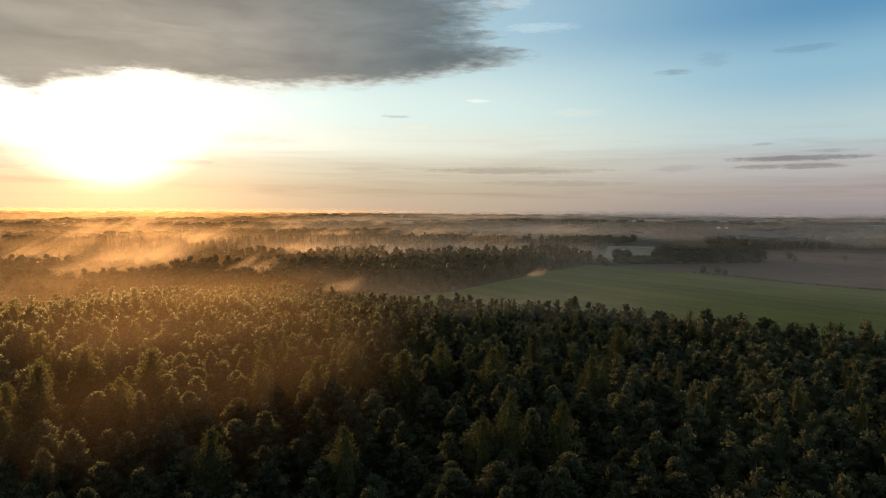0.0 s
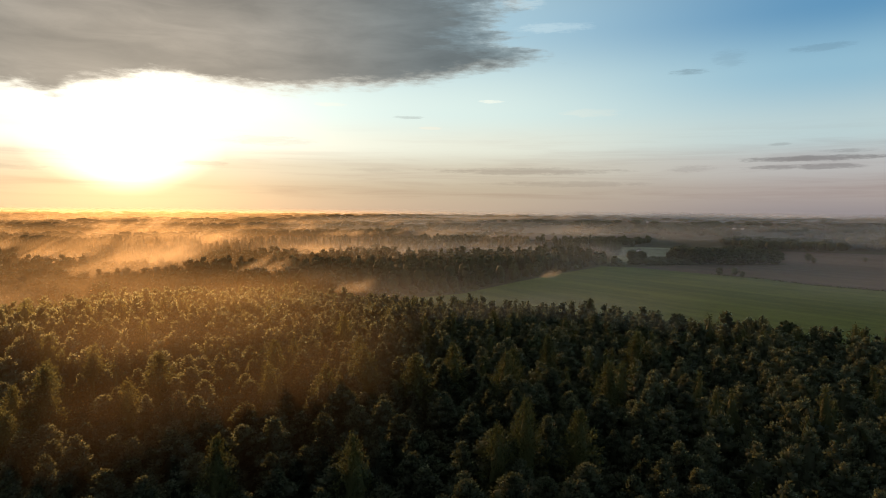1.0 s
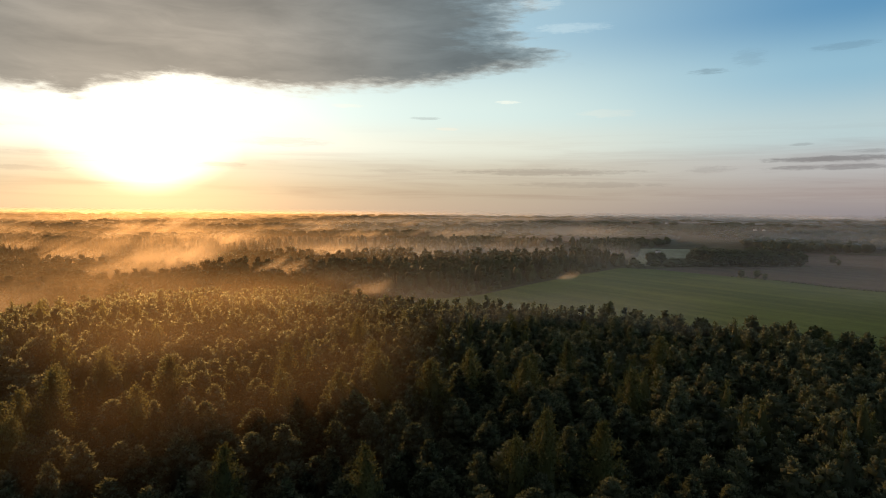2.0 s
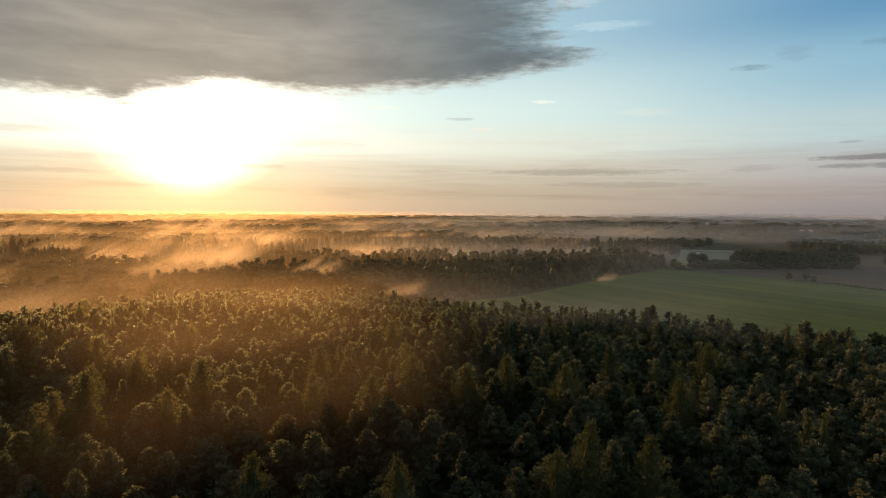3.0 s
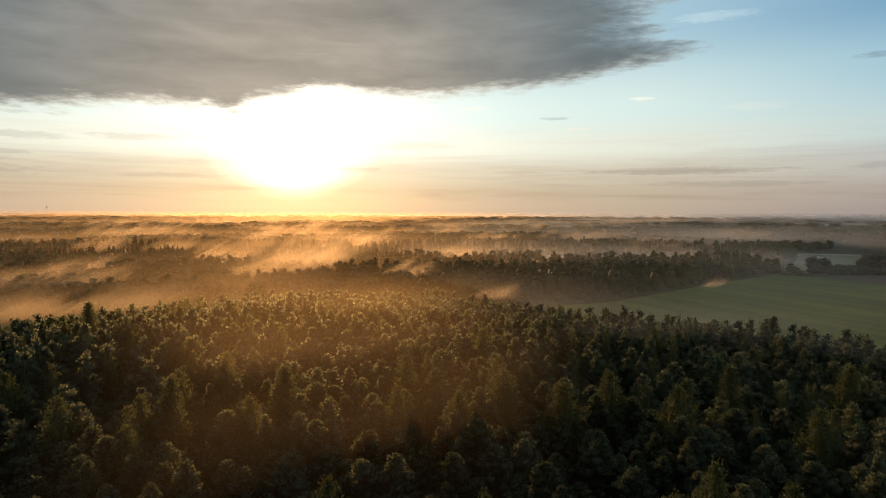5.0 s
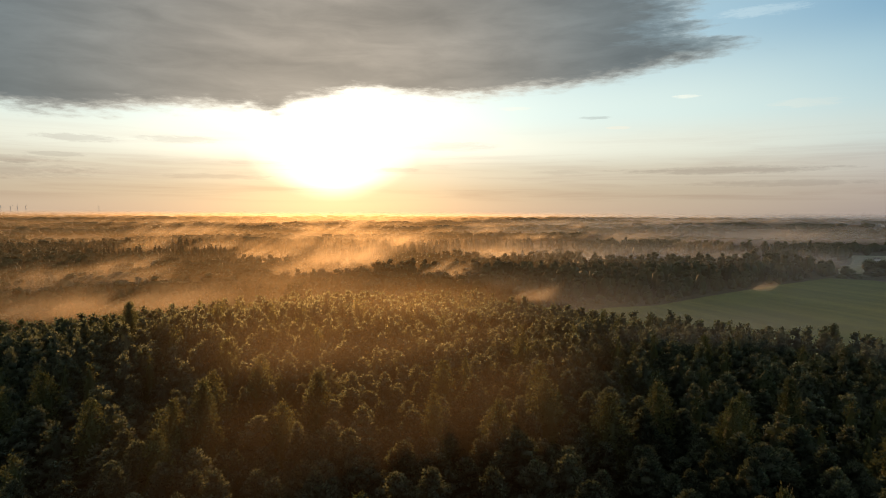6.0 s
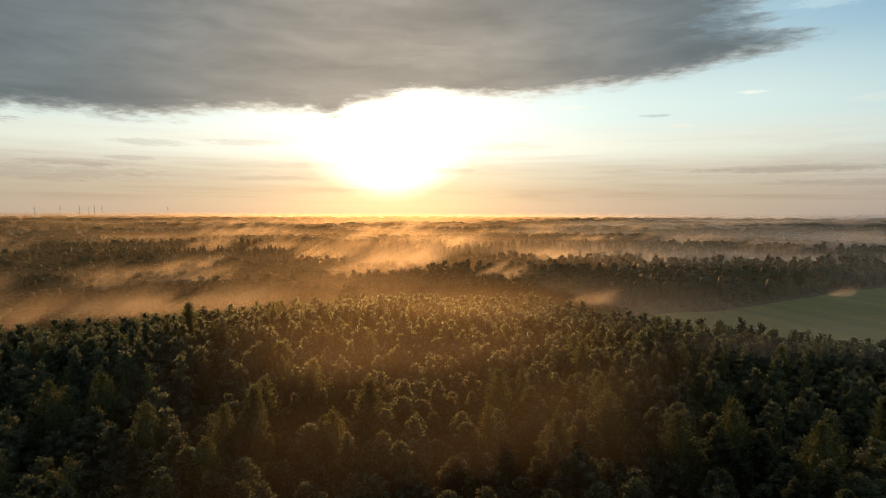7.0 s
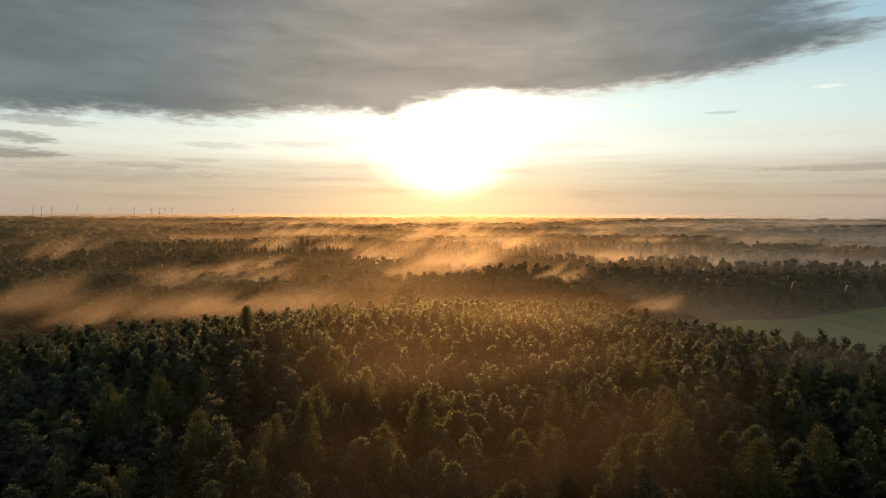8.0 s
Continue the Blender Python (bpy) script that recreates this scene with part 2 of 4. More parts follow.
def vapour(name, amount, low, high, scale, crest=0.3, tint=(0.95, 0.86, 0.72), scatter=0.45):
    """Thin mist: droplets that let light pass, bend it onward and scatter a little."""
    mat, n = material(name)
    uv = n.node("ShaderNodeUVMap").outputs[0]
    sep = n.node("ShaderNodeSeparateXYZ")
    n.put(sep.inputs[0], uv)
    u, v = sep.outputs[0], sep.outputs[1]
    geo = n.node("ShaderNodeNewGeometry")
    rnd = n.node("ShaderNodeObjectInfo").outputs["Random"]
    # plumes lean with the wind
    pos = n.node("ShaderNodeSeparateXYZ")
    n.put(pos.inputs[0], geo.outputs["Position"])
    x, y, z = pos.outputs
    lean = n.xyz(n.math("SUBTRACT", x, n.math("MULTIPLY", z, 1.6)), n.math("MULTIPLY", y, 0.6), n.math("MULTIPLY", z, 0.55))
    puff = n.noise(lean, scale, 5.0, 0.58, 0.6)
    round_u = n.math("MULTIPLY", n.step(u, 0.0, 0.32), n.step(u, 0.68, 1.0, 1.0, 0.0))
    round_v = n.math("MULTIPLY", n.step(v, 0.0, crest), n.step(v, crest, 1.0, 1.0, 0.0))
    fade = n.math("MULTIPLY", round_u, round_v)
    dens = n.math("MULTIPLY", n.step(n.math("ADD", puff, n.math("MULTIPLY", fade, 0.12)), low, high), n.math("MULTIPLY", fade, n.math("ADD", n.math("MULTIPLY", rnd, 0.6), 0.55)))
    dens = n.math("MULTIPLY", dens, amount, clamp=True)
    onward = n.node("ShaderNodeBsdfRefraction", distribution="GGX")
    n.put(onward.inputs["Color"], (*tint, 1))
    n.put(onward.inputs["Roughness"], 1.0)
    n.put(onward.inputs["IOR"], 1.45)
    spread = n.node("ShaderNodeBsdfTranslucent")
    n.put(spread.inputs[0], (*[c * 0.98 for c in tint], 1))
    drops = n.node("ShaderNodeMixShader")
    n.put(drops.inputs[0], scatter)
    n.put(drops.inputs[1], onward.outputs[0])
    n.put(drops.inputs[2], spread.outputs[0])
    clear = n.node("ShaderNodeBsdfTransparent")
    both = n.node("ShaderNodeMixShader")
    n.put(both.inputs[0], dens)
    n.put(both.inputs[1], clear.outputs[0])
    n.put(both.inputs[2], drops.outputs[0])
    finish(n, both.outputs[0])
    return mat


def plain(name, color, rough=0.6):
    mat, n = material(name)
    pos = n.node("ShaderNodeNewGeometry").outputs["Position"]
    finish(n, principled(n, n.mix(n.noise(pos, 0.4, 3.0), (*color, 1), (*[c * 0.8 for c in color], 1)), rough).outputs[0])
    return mat


PINE = foliage("pine_needles", (0.034, 0.050, 0.026), (0.220, 0.235, 0.155), 0.70, 0.16, 0.5)
LARCH = foliage("larch_needles", (0.072, 0.084, 0.030), (0.165, 0.168, 0.072), 0.5, 0.12, 0.3)
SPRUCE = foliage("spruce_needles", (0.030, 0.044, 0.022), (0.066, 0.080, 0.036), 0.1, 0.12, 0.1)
# paler copy of the spruce needles, with sunlight put into its colour
LIT_SPRUCE = foliage("sunlit_spruce_needles", (0.040, 0.054, 0.024), (0.150, 0.158, 0.070), 0.5, 0.12, 0.3)
LEAF = foliage("broad_leaves", (0.045, 0.060, 0.027), (0.095, 0.105, 0.046), 0.1, 0.05, 0.1)
BARK = bark("pine_bark", (0.07, 0.045, 0.03), (0.20, 0.11, 0.06))
# pale bark stands for sunlit ground seen through a gap between trunks
PALE_BARK = bark("sunlit_slit_bark", (0.25, 0.24, 0.22), (0.62, 0.60, 0.55))
FLOOR = soil("forest_floor", (0.030, 0.034, 0.016), (0.070, 0.068, 0.034), 0.02)
CROP = soil("green_crop", (0.062, 0.098, 0.020), (0.128, 0.168, 0.040), 0.012, 0.08, 9)
PLOUGH = soil("ploughed_soil", (0.066, 0.052, 0.042), (0.115, 0.092, 0.074), 0.012, 0.08, 9)
PASTURE = soil("pale_pasture", (0.17, 0.19, 0.12), (0.25, 0.27, 0.18), 0.01)
PLASTER = plain("white_render", (0.75, 0.74, 0.70))
SLATE = plain("dark_roof", (0.10, 0.07, 0.06))
STEEL = plain("pale_steel", (0.55, 0.56, 0.58), 0.5)
# tints hold the light's colour: warm under the sun, blue-grey away from it
GLARE_GOLD, WARM, COOL = (0.98, 0.73, 0.42), (0.96, 0.77, 0.52), (0.80, 0.86, 0.96)
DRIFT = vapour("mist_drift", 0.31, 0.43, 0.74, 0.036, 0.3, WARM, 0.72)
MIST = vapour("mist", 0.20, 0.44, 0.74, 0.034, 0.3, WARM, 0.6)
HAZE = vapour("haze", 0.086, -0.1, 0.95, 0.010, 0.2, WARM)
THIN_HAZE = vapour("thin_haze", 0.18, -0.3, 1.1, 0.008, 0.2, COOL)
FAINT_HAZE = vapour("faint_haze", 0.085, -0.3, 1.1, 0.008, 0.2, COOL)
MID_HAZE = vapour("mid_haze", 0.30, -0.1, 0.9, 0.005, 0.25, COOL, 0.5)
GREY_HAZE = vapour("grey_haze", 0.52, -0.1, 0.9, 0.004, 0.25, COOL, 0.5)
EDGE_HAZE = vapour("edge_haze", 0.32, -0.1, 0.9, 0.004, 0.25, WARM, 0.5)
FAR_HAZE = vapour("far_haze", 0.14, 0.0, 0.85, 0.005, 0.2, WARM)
# lens glare put into gold-tinted sheets; the cool one is faint mist
GLARE_VEIL = vapour("glare_veil", 0.052, 0.1, 0.8, 0.02, 0.5, GLARE_GOLD)
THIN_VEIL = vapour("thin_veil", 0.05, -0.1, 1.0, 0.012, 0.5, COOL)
LOW_GLARE = vapour("low_glare", 0.023, 0.1, 0.8, 0.02, 0.5, GLARE_GOLD)


# ---- meshes ----
def mesh_of(name, verts, faces, uv=None):
    """A mesh from arrays of corners and four-cornered faces."""
    me = bpy.data.meshes.new(name)
    verts, faces = np.asarray(verts, np.float32), np.asarray(faces, np.int32)
    me.vertices.add(len(verts))
    me.vertices.foreach_set("co", verts.ravel())
    me.loops.add(faces.size)
    me.loops.foreach_set("vertex_index", faces.ravel())
    me.polygons.add(len(faces))
    me.polygons.foreach_set("loop_start", np.arange(0, faces.size, 4, dtype=np.int32))
    if uv is not None:
        layer = me.uv_layers.new(name="UVMap")
        layer.data.foreach_set("uv", np.asarray(uv, np.float32)[faces.ravel()].ravel())
    me.update(calc_edges=True)
    return me


def part(name, me, mat, parent=None, label=""):
    ob = new(name, me)
    if mat and not me.materials:
        me.materials.append(mat)
    ob.parent = parent
    return tagged(ob, label)


def join(pieces):
    """One set of arrays from several."""
    verts, faces, base = [], [], 0
    for v, f in pieces:
        verts.append(v)
        faces.append(f + base)
        base += len(v)
    return np.concatenate(verts), np.concatenate(faces)


def unit(a):
    return a / np.maximum(np.linalg.norm(a, axis=-1, keepdims=True), 1e-9)


def sprays(rng, base, way, length, width):
    """Pointed leaves or needle sprays: from base along way, turned at random about it."""
    count = len(base)
    side = unit(np.cross(way, rng.normal(size=(count, 3)))) * np.broadcast_to(width, (count,))[:, None]
    long = way * np.broadcast_to(length, (count,))[:, None]
    bend = np.cross(side, way) * 0.35
    verts = np.stack([base, base + long * 0.55 + side + bend, base + long, base + long * 0.55 - side + bend], 1).reshape(-1, 3)
    return verts, np.arange(4 * count).reshape(-1, 4)


def lump(rng, center, size, rough=0.2, cuts=2):
    """A closed uneven body of four-cornered faces."""
    line = np.linspace(-1, 1, cuts + 1)
    u, v = np.meshgrid(line, line, indexing="ij")
    verts, faces = [], []
    for axis in range(3):
        for sign in (-1, 1):
            p = np.zeros((cuts + 1, cuts + 1, 3))
            p[..., axis], p[..., (axis + 1) % 3], p[..., (axis + 2) % 3] = sign, u * sign, v
            base = sum(len(x) for x in verts)
            verts.append(p.reshape(-1, 3))
            i, j = np.meshgrid(np.arange(cuts), np.arange(cuts), indexing="ij")
            a = (i * (cuts + 1) + j).ravel() + base
            faces.append(np.stack([a, a + cuts + 1, a + cuts + 2, a + 1], 1))
    p, faces = unit(np.concatenate(verts)), np.concatenate(faces)
    _, first_of, same = np.unique(p.round(4), axis=0, return_index=True, return_inverse=True)
    p, faces = p[first_of], np.reshape(same, -1)[faces]
    wave = 1 + rough * np.sin(p @ rng.normal(size=(3, 3)) * 3 + rng.uniform(0, 6, 3)).sum(1) / 1.7
    return p * wave[:, None] * np.asarray(size) + np.asarray(center), faces


def tube(points, radii, sides=6):
    """A tapered stem through points."""
    points = np.asarray(points, float)
    verts = []
    for p, r in zip(points, radii):
        a = np.arange(sides) * 2 * np.pi / sides
        verts.append(p + r * np.stack([np.cos(a), np.sin(a), 0 * a], 1))
    faces = [[k * sides + s, k * sides + (s + 1) % sides, (k + 1) * sides + (s + 1) % sides, (k + 1) * sides + s] for k in range(len(points) - 1) for s in range(sides)]
    return np.concatenate(verts), np.array(faces)


def blob(rng, center, size, rough=0.25, rings=2, sides=5):
    """A light closed body for leaf clumps: rings between two poles."""
    t = np.linspace(0, np.pi, rings + 2)
    a = np.arange(sides) * 2 * np.pi / sides + rng.uniform(0, 6)
    p = np.stack([np.outer(np.sin(t), np.cos(a)), np.outer(np.sin(t), np.sin(a)), np.outer(np.cos(t), np.ones(sides))], -1)
    p *= 1 + rough * rng.normal(size=(rings + 2, sides, 1)).clip(-1.5, 1.5) * (np.sin(t) > 0.01)[:, None, None]
    k, s = np.meshgrid(np.arange(rings + 1), np.arange(sides), indexing="ij")
    q = (k * sides + s).ravel(), (k * sides + (s + 1) % sides).ravel()
    return p.reshape(-1, 3) * np.asarray(size) + np.asarray(center), np.stack([q[0], q[0] + sides, q[1] + sides, q[1]], 1)


def spire(rng, low, high, radius, rings=5, sides=6, soft=1.7):
    """The dark inside of a conifer crown: an uneven tapering body."""
    s = np.linspace(0, 1, rings + 1)
    a = np.arange(sides) * 2 * np.pi / sides
    r = radius * ((1 - s ** soft) ** 0.8)[:, None] * rng.uniform(0.62, 1.25, (rings + 1, sides)) + 0.03
    v = np.stack([r * np.cos(a + s[:, None] * 2), r * np.sin(a + s[:, None] * 2), np.broadcast_to((low + (high - low) * s)[:, None], r.shape) + rng.normal(size=r.shape) * 0.12], -1)
    k, j = np.meshgrid(np.arange(rings), np.arange(sides), indexing="ij")
    q = (k * sides + j).ravel(), (k * sides + (j + 1) % sides).ravel()
    return v.reshape(-1, 3), np.stack([q[0], q[1], q[1] + sides, q[0] + sides], 1)


def pine_crown(rng, high, wide, boughs, tufts, length):
    """A dense, bluntly pointed pine crown: a dark core, and tiers of upswept boughs, each a cushion set with short needle brushes."""
    low = high * rng.uniform(0.50, 0.56)
    up = np.array([0, 0, 1.0])
    lopsided = unit(rng.normal(size=3) * (1, 1, 0)) * wide * 0.05
    pieces = [spire(rng, low - 0.6, high - 0.7, wide * 0.27, 4, 6, 1.5)]
    for k in range(boughs):
        s = ((k + rng.uniform(0.1, 0.9)) / boughs) ** 0.88
        full = (1 - s ** 1.25) ** 0.8 * (0.8 + 0.2 * min(1.0, s * 6))
        reach = wide * 0.40 * full * rng.uniform(0.60, 1.20)
        a = k * 2.4 + rng.uniform(-0.45, 0.45)
        out = np.array([np.cos(a), np.sin(a), 0])
        r = wide * (0.065 + 0.085 * full) * rng.uniform(0.85, 1.2) * (34 / boughs) ** 0.35
        c = out * reach + up * (low + (high - low - 0.35) * s + reach * rng.uniform(0.05, 0.30)) + lopsided * s
        pieces.append(blob(rng, c - up * r * 0.15, (r * 0.85, r * 0.85, r * 0.72), 0.22))
        p = unit(rng.normal(size=(tufts, 3)) + out * 0.35 + up * 0.45)
        way = unit(p * 0.75 + up * 0.65 + out * 0.15 + rng.normal(size=p.shape) * 0.22)
        size = length * rng.uniform(0.7, 1.2, tufts)
        pieces.append(sprays(rng, c + p * np.array([r, r, r * 0.85]) * rng.uniform(0.62, 0.92, (tufts, 1)), way, size, size * 0.27))
    tip = np.tile([[0, 0, high - 0.75]], (9, 1)) + lopsided + rng.normal(size=(9, 3)) * (0.10, 0.10, 0.22)
    pieces.append(sprays(rng, tip, unit(up + rng.normal(size=(9, 3)) * 0.35), length * 1.15, length * 0.24))
    return join(pieces)


def cone_crown(rng, high, wide, branches, each, soft):
    """A pointed larch or spruce crown: tiers of boughs hung with fine sprays."""
    pieces = []
    low = high * 0.42
    for k in range(branches):
        s = ((k + rng.uniform()) / branches) ** 0.8
        z = low + (high - low) * s
        reach = wide * 0.5 * (1 - s ** soft) * rng.uniform(0.75, 1.15) + 0.12
        a = k * 2.4 + rng.uniform(-0.4, 0.4)
        out = np.array([np.cos(a), np.sin(a), 0])
        t = rng.uniform(0.2, 1.0, each) ** 0.7
        droop = rng.uniform(-0.2, 0.15) + 0.35 * s
        p = out * (reach * t)[:, None] + np.array([0, 0, 1]) * (z + reach * droop * t)[:, None] + rng.normal(size=(each, 3)) * wide * 0.04
        way = unit(out * 0.6 + np.array([0, 0, 0.3 + 0.6 * s]) + rng.normal(size=p.shape) * 0.65)
        size = wide * rng.uniform(0.055, 0.10, each) * (0.65 + 0.5 * (1 - s)) * (24.0 / each) ** 0.5
        pieces.append(sprays(rng, p, way, size, size * 0.24))
    tip = np.tile([[0, 0, high - 0.8]], (8, 1)) + rng.normal(size=(8, 3)) * (0.06, 0.06, 0.2)
    pieces.append(sprays(rng, tip, unit(np.array([0, 0, 1]) + rng.normal(size=(8, 3)) * 0.3), 0.8, 0.10))
    pieces.append(spire(rng, low, high - 0.6, wide * 0.25, 6, 7, soft))
    return join(pieces)


def broad_crown(rng, high, wide, clumps, leaves, cuts=1):
    """A broad leafy crown of uneven clumps."""
    low = high * 0.06
    pieces = []
    for k in range(clumps):
        d = unit(rng.normal(size=3) + np.array([0, 0, 0.6]))
        c = d * np.array([wide * 0.33, wide * 0.33, (high - low) * 0.33]) * rng.uniform(0.8, 1.15) + np.array([0, 0, (high + low) / 2])
        r = wide * rng.uniform(0.12, 0.20)
        pieces.append(lump(rng, c, (r, r, r * 0.85), 0.28, cuts) if cuts > 1 else blob(rng, c, (r, r, r * 0.85), 0.2))
        p = unit(rng.normal(size=(leaves, 3)) + np.array([0, 0, 0.4]))
        way = unit(p + rng.normal(size=p.shape) * 0.7)
        pieces.append(sprays(rng, c + p * r * 0.85, way, r * rng.uniform(0.5, 1.0, leaves), r * 0.2))
    pieces.append(lump(rng, (0, 0, (high + low) / 2), (wide * 0.34, wide * 0.34, (high - low) * 0.38), 0.2, 2) if leaves > 5 else blob(rng, (0, 0, (high + low) * 0.44), (wide * 0.38, wide * 0.38, (high - low) * 0.36), 0.15, 3, 7))
    return join(pieces)


def fir_form(rng, high, wide, tufts):
    """A distant fir: a ragged tapering body from the ground up, with a few sprays that break its outline."""
    s = rng.uniform(0.15, 0.95, tufts)
    a = rng.uniform(0, 6.28, tufts)
    r = wide * 0.42 * (1 - s ** 1.3)
    p = np.stack([r * np.cos(a), r * np.sin(a), high * s], 1)
    way = unit(np.stack([np.cos(a), np.sin(a), 0.5 + s], 1))
    return join([spire(rng, 0.0, high, wide * 0.46, 5, 6, 1.3), sprays(rng, p, way, wide * 0.22, wide * 0.07)])


def trunk_mesh(rng, high, thick, limbs, top=0.93):
    sway = rng.normal(size=2) * 0.25
    line = [(sway[0] * t * t, sway[1] * t * t, high * top * t - 0.3 * (t == 0)) for t in (0, 0.1, 0.35, 0.6, 0.8, 1.0)]
    pieces = [tube(line, [thick, thick * 0.75, thick * 0.6, thick * 0.45, thick * 0.28, 0.03], 7)]
    for k in range(limbs):
        s = 0.48 + 0.48 * k / limbs
        a = k * 2.4
        z = high * s
        out = high * 0.11 * (1.15 - s)
        pieces.append(tube([(sway[0] * s, sway[1] * s, z), (out * np.cos(a), out * np.sin(a), z + out * 0.3), (2 * out * np.cos(a), 2 * out * np.sin(a), z + out)], [0.07, 0.05, 0.02], 4))
    return join(pieces)


def ease(x, a, b):
    t = np.clip((np.asarray(x, float) - a) / (b - a), 0, 1)
    return t * t * (3 - 2 * t)


def ground_z(x, y):
    """The lie of the land: the near wood stands a little above the valley; far off the land rises gently."""
    x, y = np.asarray(x, float), np.asarray(y, float)
    d = np.hypot(x, y)
    roll = np.sin(x * 0.0031 + 1.0) * np.cos(y * 0.0027) * 2.2 + np.sin(x * 0.0083 + y * 0.0061) * 0.9
    return -5.0 * ease(d, 140, 290) + roll * ease(d, 650, 1500) + 13.0 * ease(d, 1300, 4900)


def inside(poly, x, y):
    """Which points lie in a polygon."""
    x, y = np.asarray(x, float), np.asarray(y, float)
    hit = np.zeros(x.shape, bool)
    for (ax, ay), (bx, by) in zip(poly, poly[1:] + poly[:1]):
        if ay != by:
            hit ^= ((ay > y) != (by > y)) & (x < (bx - ax) * (y - ay) / (by - ay) + ax)
    return hit


def place_all(variants, which, spots, scale, turn):
    """Joined copies of variants at spots."""
    pieces = []
    for k, (v, f) in enumerate(variants):
        pick = np.nonzero(which == k)[0]
        if not len(pick):
            continue
        c, s = np.cos(turn[pick])[:, None], np.sin(turn[pick])[:, None]
        wide, tall = scale[pick, 0][:, None], scale[pick, 1][:, None]
        out = np.stack([(v[:, 0] * c - v[:, 1] * s) * wide + spots[pick, 0][:, None], (v[:, 0] * s + v[:, 1] * c) * wide + spots[pick, 1][:, None], v[:, 2] * tall + spots[pick, 2][:, None]], -1)
        faces = f[None] + (np.arange(len(pick)) * len(v))[:, None, None]
        pieces.append((out.reshape(-1, 3), faces.reshape(-1, 4)))
    return join(pieces)


# ---- ground and fields ----
def polar_sheet(name, rings, turns, lift=0.0):
    r = np.asarray(rings)
    a = np.arange(turns) * 2 * np.pi / turns
    x, y = (r[:, None] * np.cos(a)).ravel(), (r[:, None] * np.sin(a)).ravel()
    v = np.stack([x, y, ground_z(x, y) + lift], 1)
    i, j = np.meshgrid(np.arange(len(r) - 1), np.arange(turns), indexing="ij")
    p, q = (i * turns + j).ravel(), (i * turns + (j + 1) % turns).ravel()
    return mesh_of(name, v, np.stack([p, p + turns, q + turns, q], 1))


ground = part("ground", polar_sheet("ground", [0.5, *np.geomspace(6, 4950, 110)], 200), FLOOR)
tagged(ground, "dark mossy woodland ground running out to the horizon", "ground", kind="structure")

GREEN = [(150, 330), (182, 334), (254, 376), (330, 417), (396, 449), (418, 428), (431, 360), (439, 320), (437, 274), (453, 219), (490, 140), (520, 20), (240, -20),
         (190, 60), (150, 110), (130, 150), (95, 215), (90, 260), (110, 300)]
BROWN = [(431, 362), (419, 428), (452, 437), (520, 418), (591, 394), (625, 430), (663, 556), (805, 531), (873, 424), (950, 300), (1000, 100), (1000, -40), (524, 15), (494, 140), (457, 219), (441, 274), (443, 320)]
PALE = [(425, 470), (470, 520), (527, 566), (600, 640), (640, 690), (720, 640), (690, 580), (655, 545), (618, 430), (591, 402), (520, 428), (452, 448)]


def field(name, poly, lift, mat, label):
    xs, ys = [p[0] for p in poly], [p[1] for p in poly]
    bm = bmesh.new()
    face = bm.faces.new([bm.verts.new((x, y, 0)) for x, y in poly])
    for axis, low, high in (((1, 0, 0), min(xs), max(xs)), ((0, 1, 0), min(ys), max(ys))):
        for k in np.arange(low + 12, high, 12):
            bmesh.ops.bisect_plane(bm, geom=bm.verts[:] + bm.edges[:] + bm.faces[:], plane_co=Vector(axis) * float(k), plane_no=axis)
    for v in bm.verts:
        v.co.z = float(ground_z(v.co.x, v.co.y)) + lift
    bmesh.ops.recalc_face_normals(bm, faces=bm.faces[:])
    me = bpy.data.meshes.new(name)
    bm.to_mesh(me)
    bm.free()
    return tagged(part(name, me, mat), label, "field", kind="structure")


field("crop_field", GREEN, 0.25, CROP, "smooth green crop field between the woods")
field("ploughed_field", BROWN, 0.18, PLOUGH, "bare brown ploughed field beyond the green crop")
field("pasture", PALE, 0.2, PASTURE, "pale misty pasture behind a belt of trees")

# ---- the near wood ----
rng = np.random.default_rng(4)
WOOD = [(300, -60), (230, 15), (174, 80), (157, 104), (142, 126), (134, 156), (110, 172), (93, 210), (76, 236), (58, 258), (36, 252), (14, 240), (-10, 229), (-34, 226),
        (-60, 215), (-74, 206), (-92, 188), (-108, 180), (-150, 165), (-190, 120), (-180, -40), (-60, -70), (120, -80)]
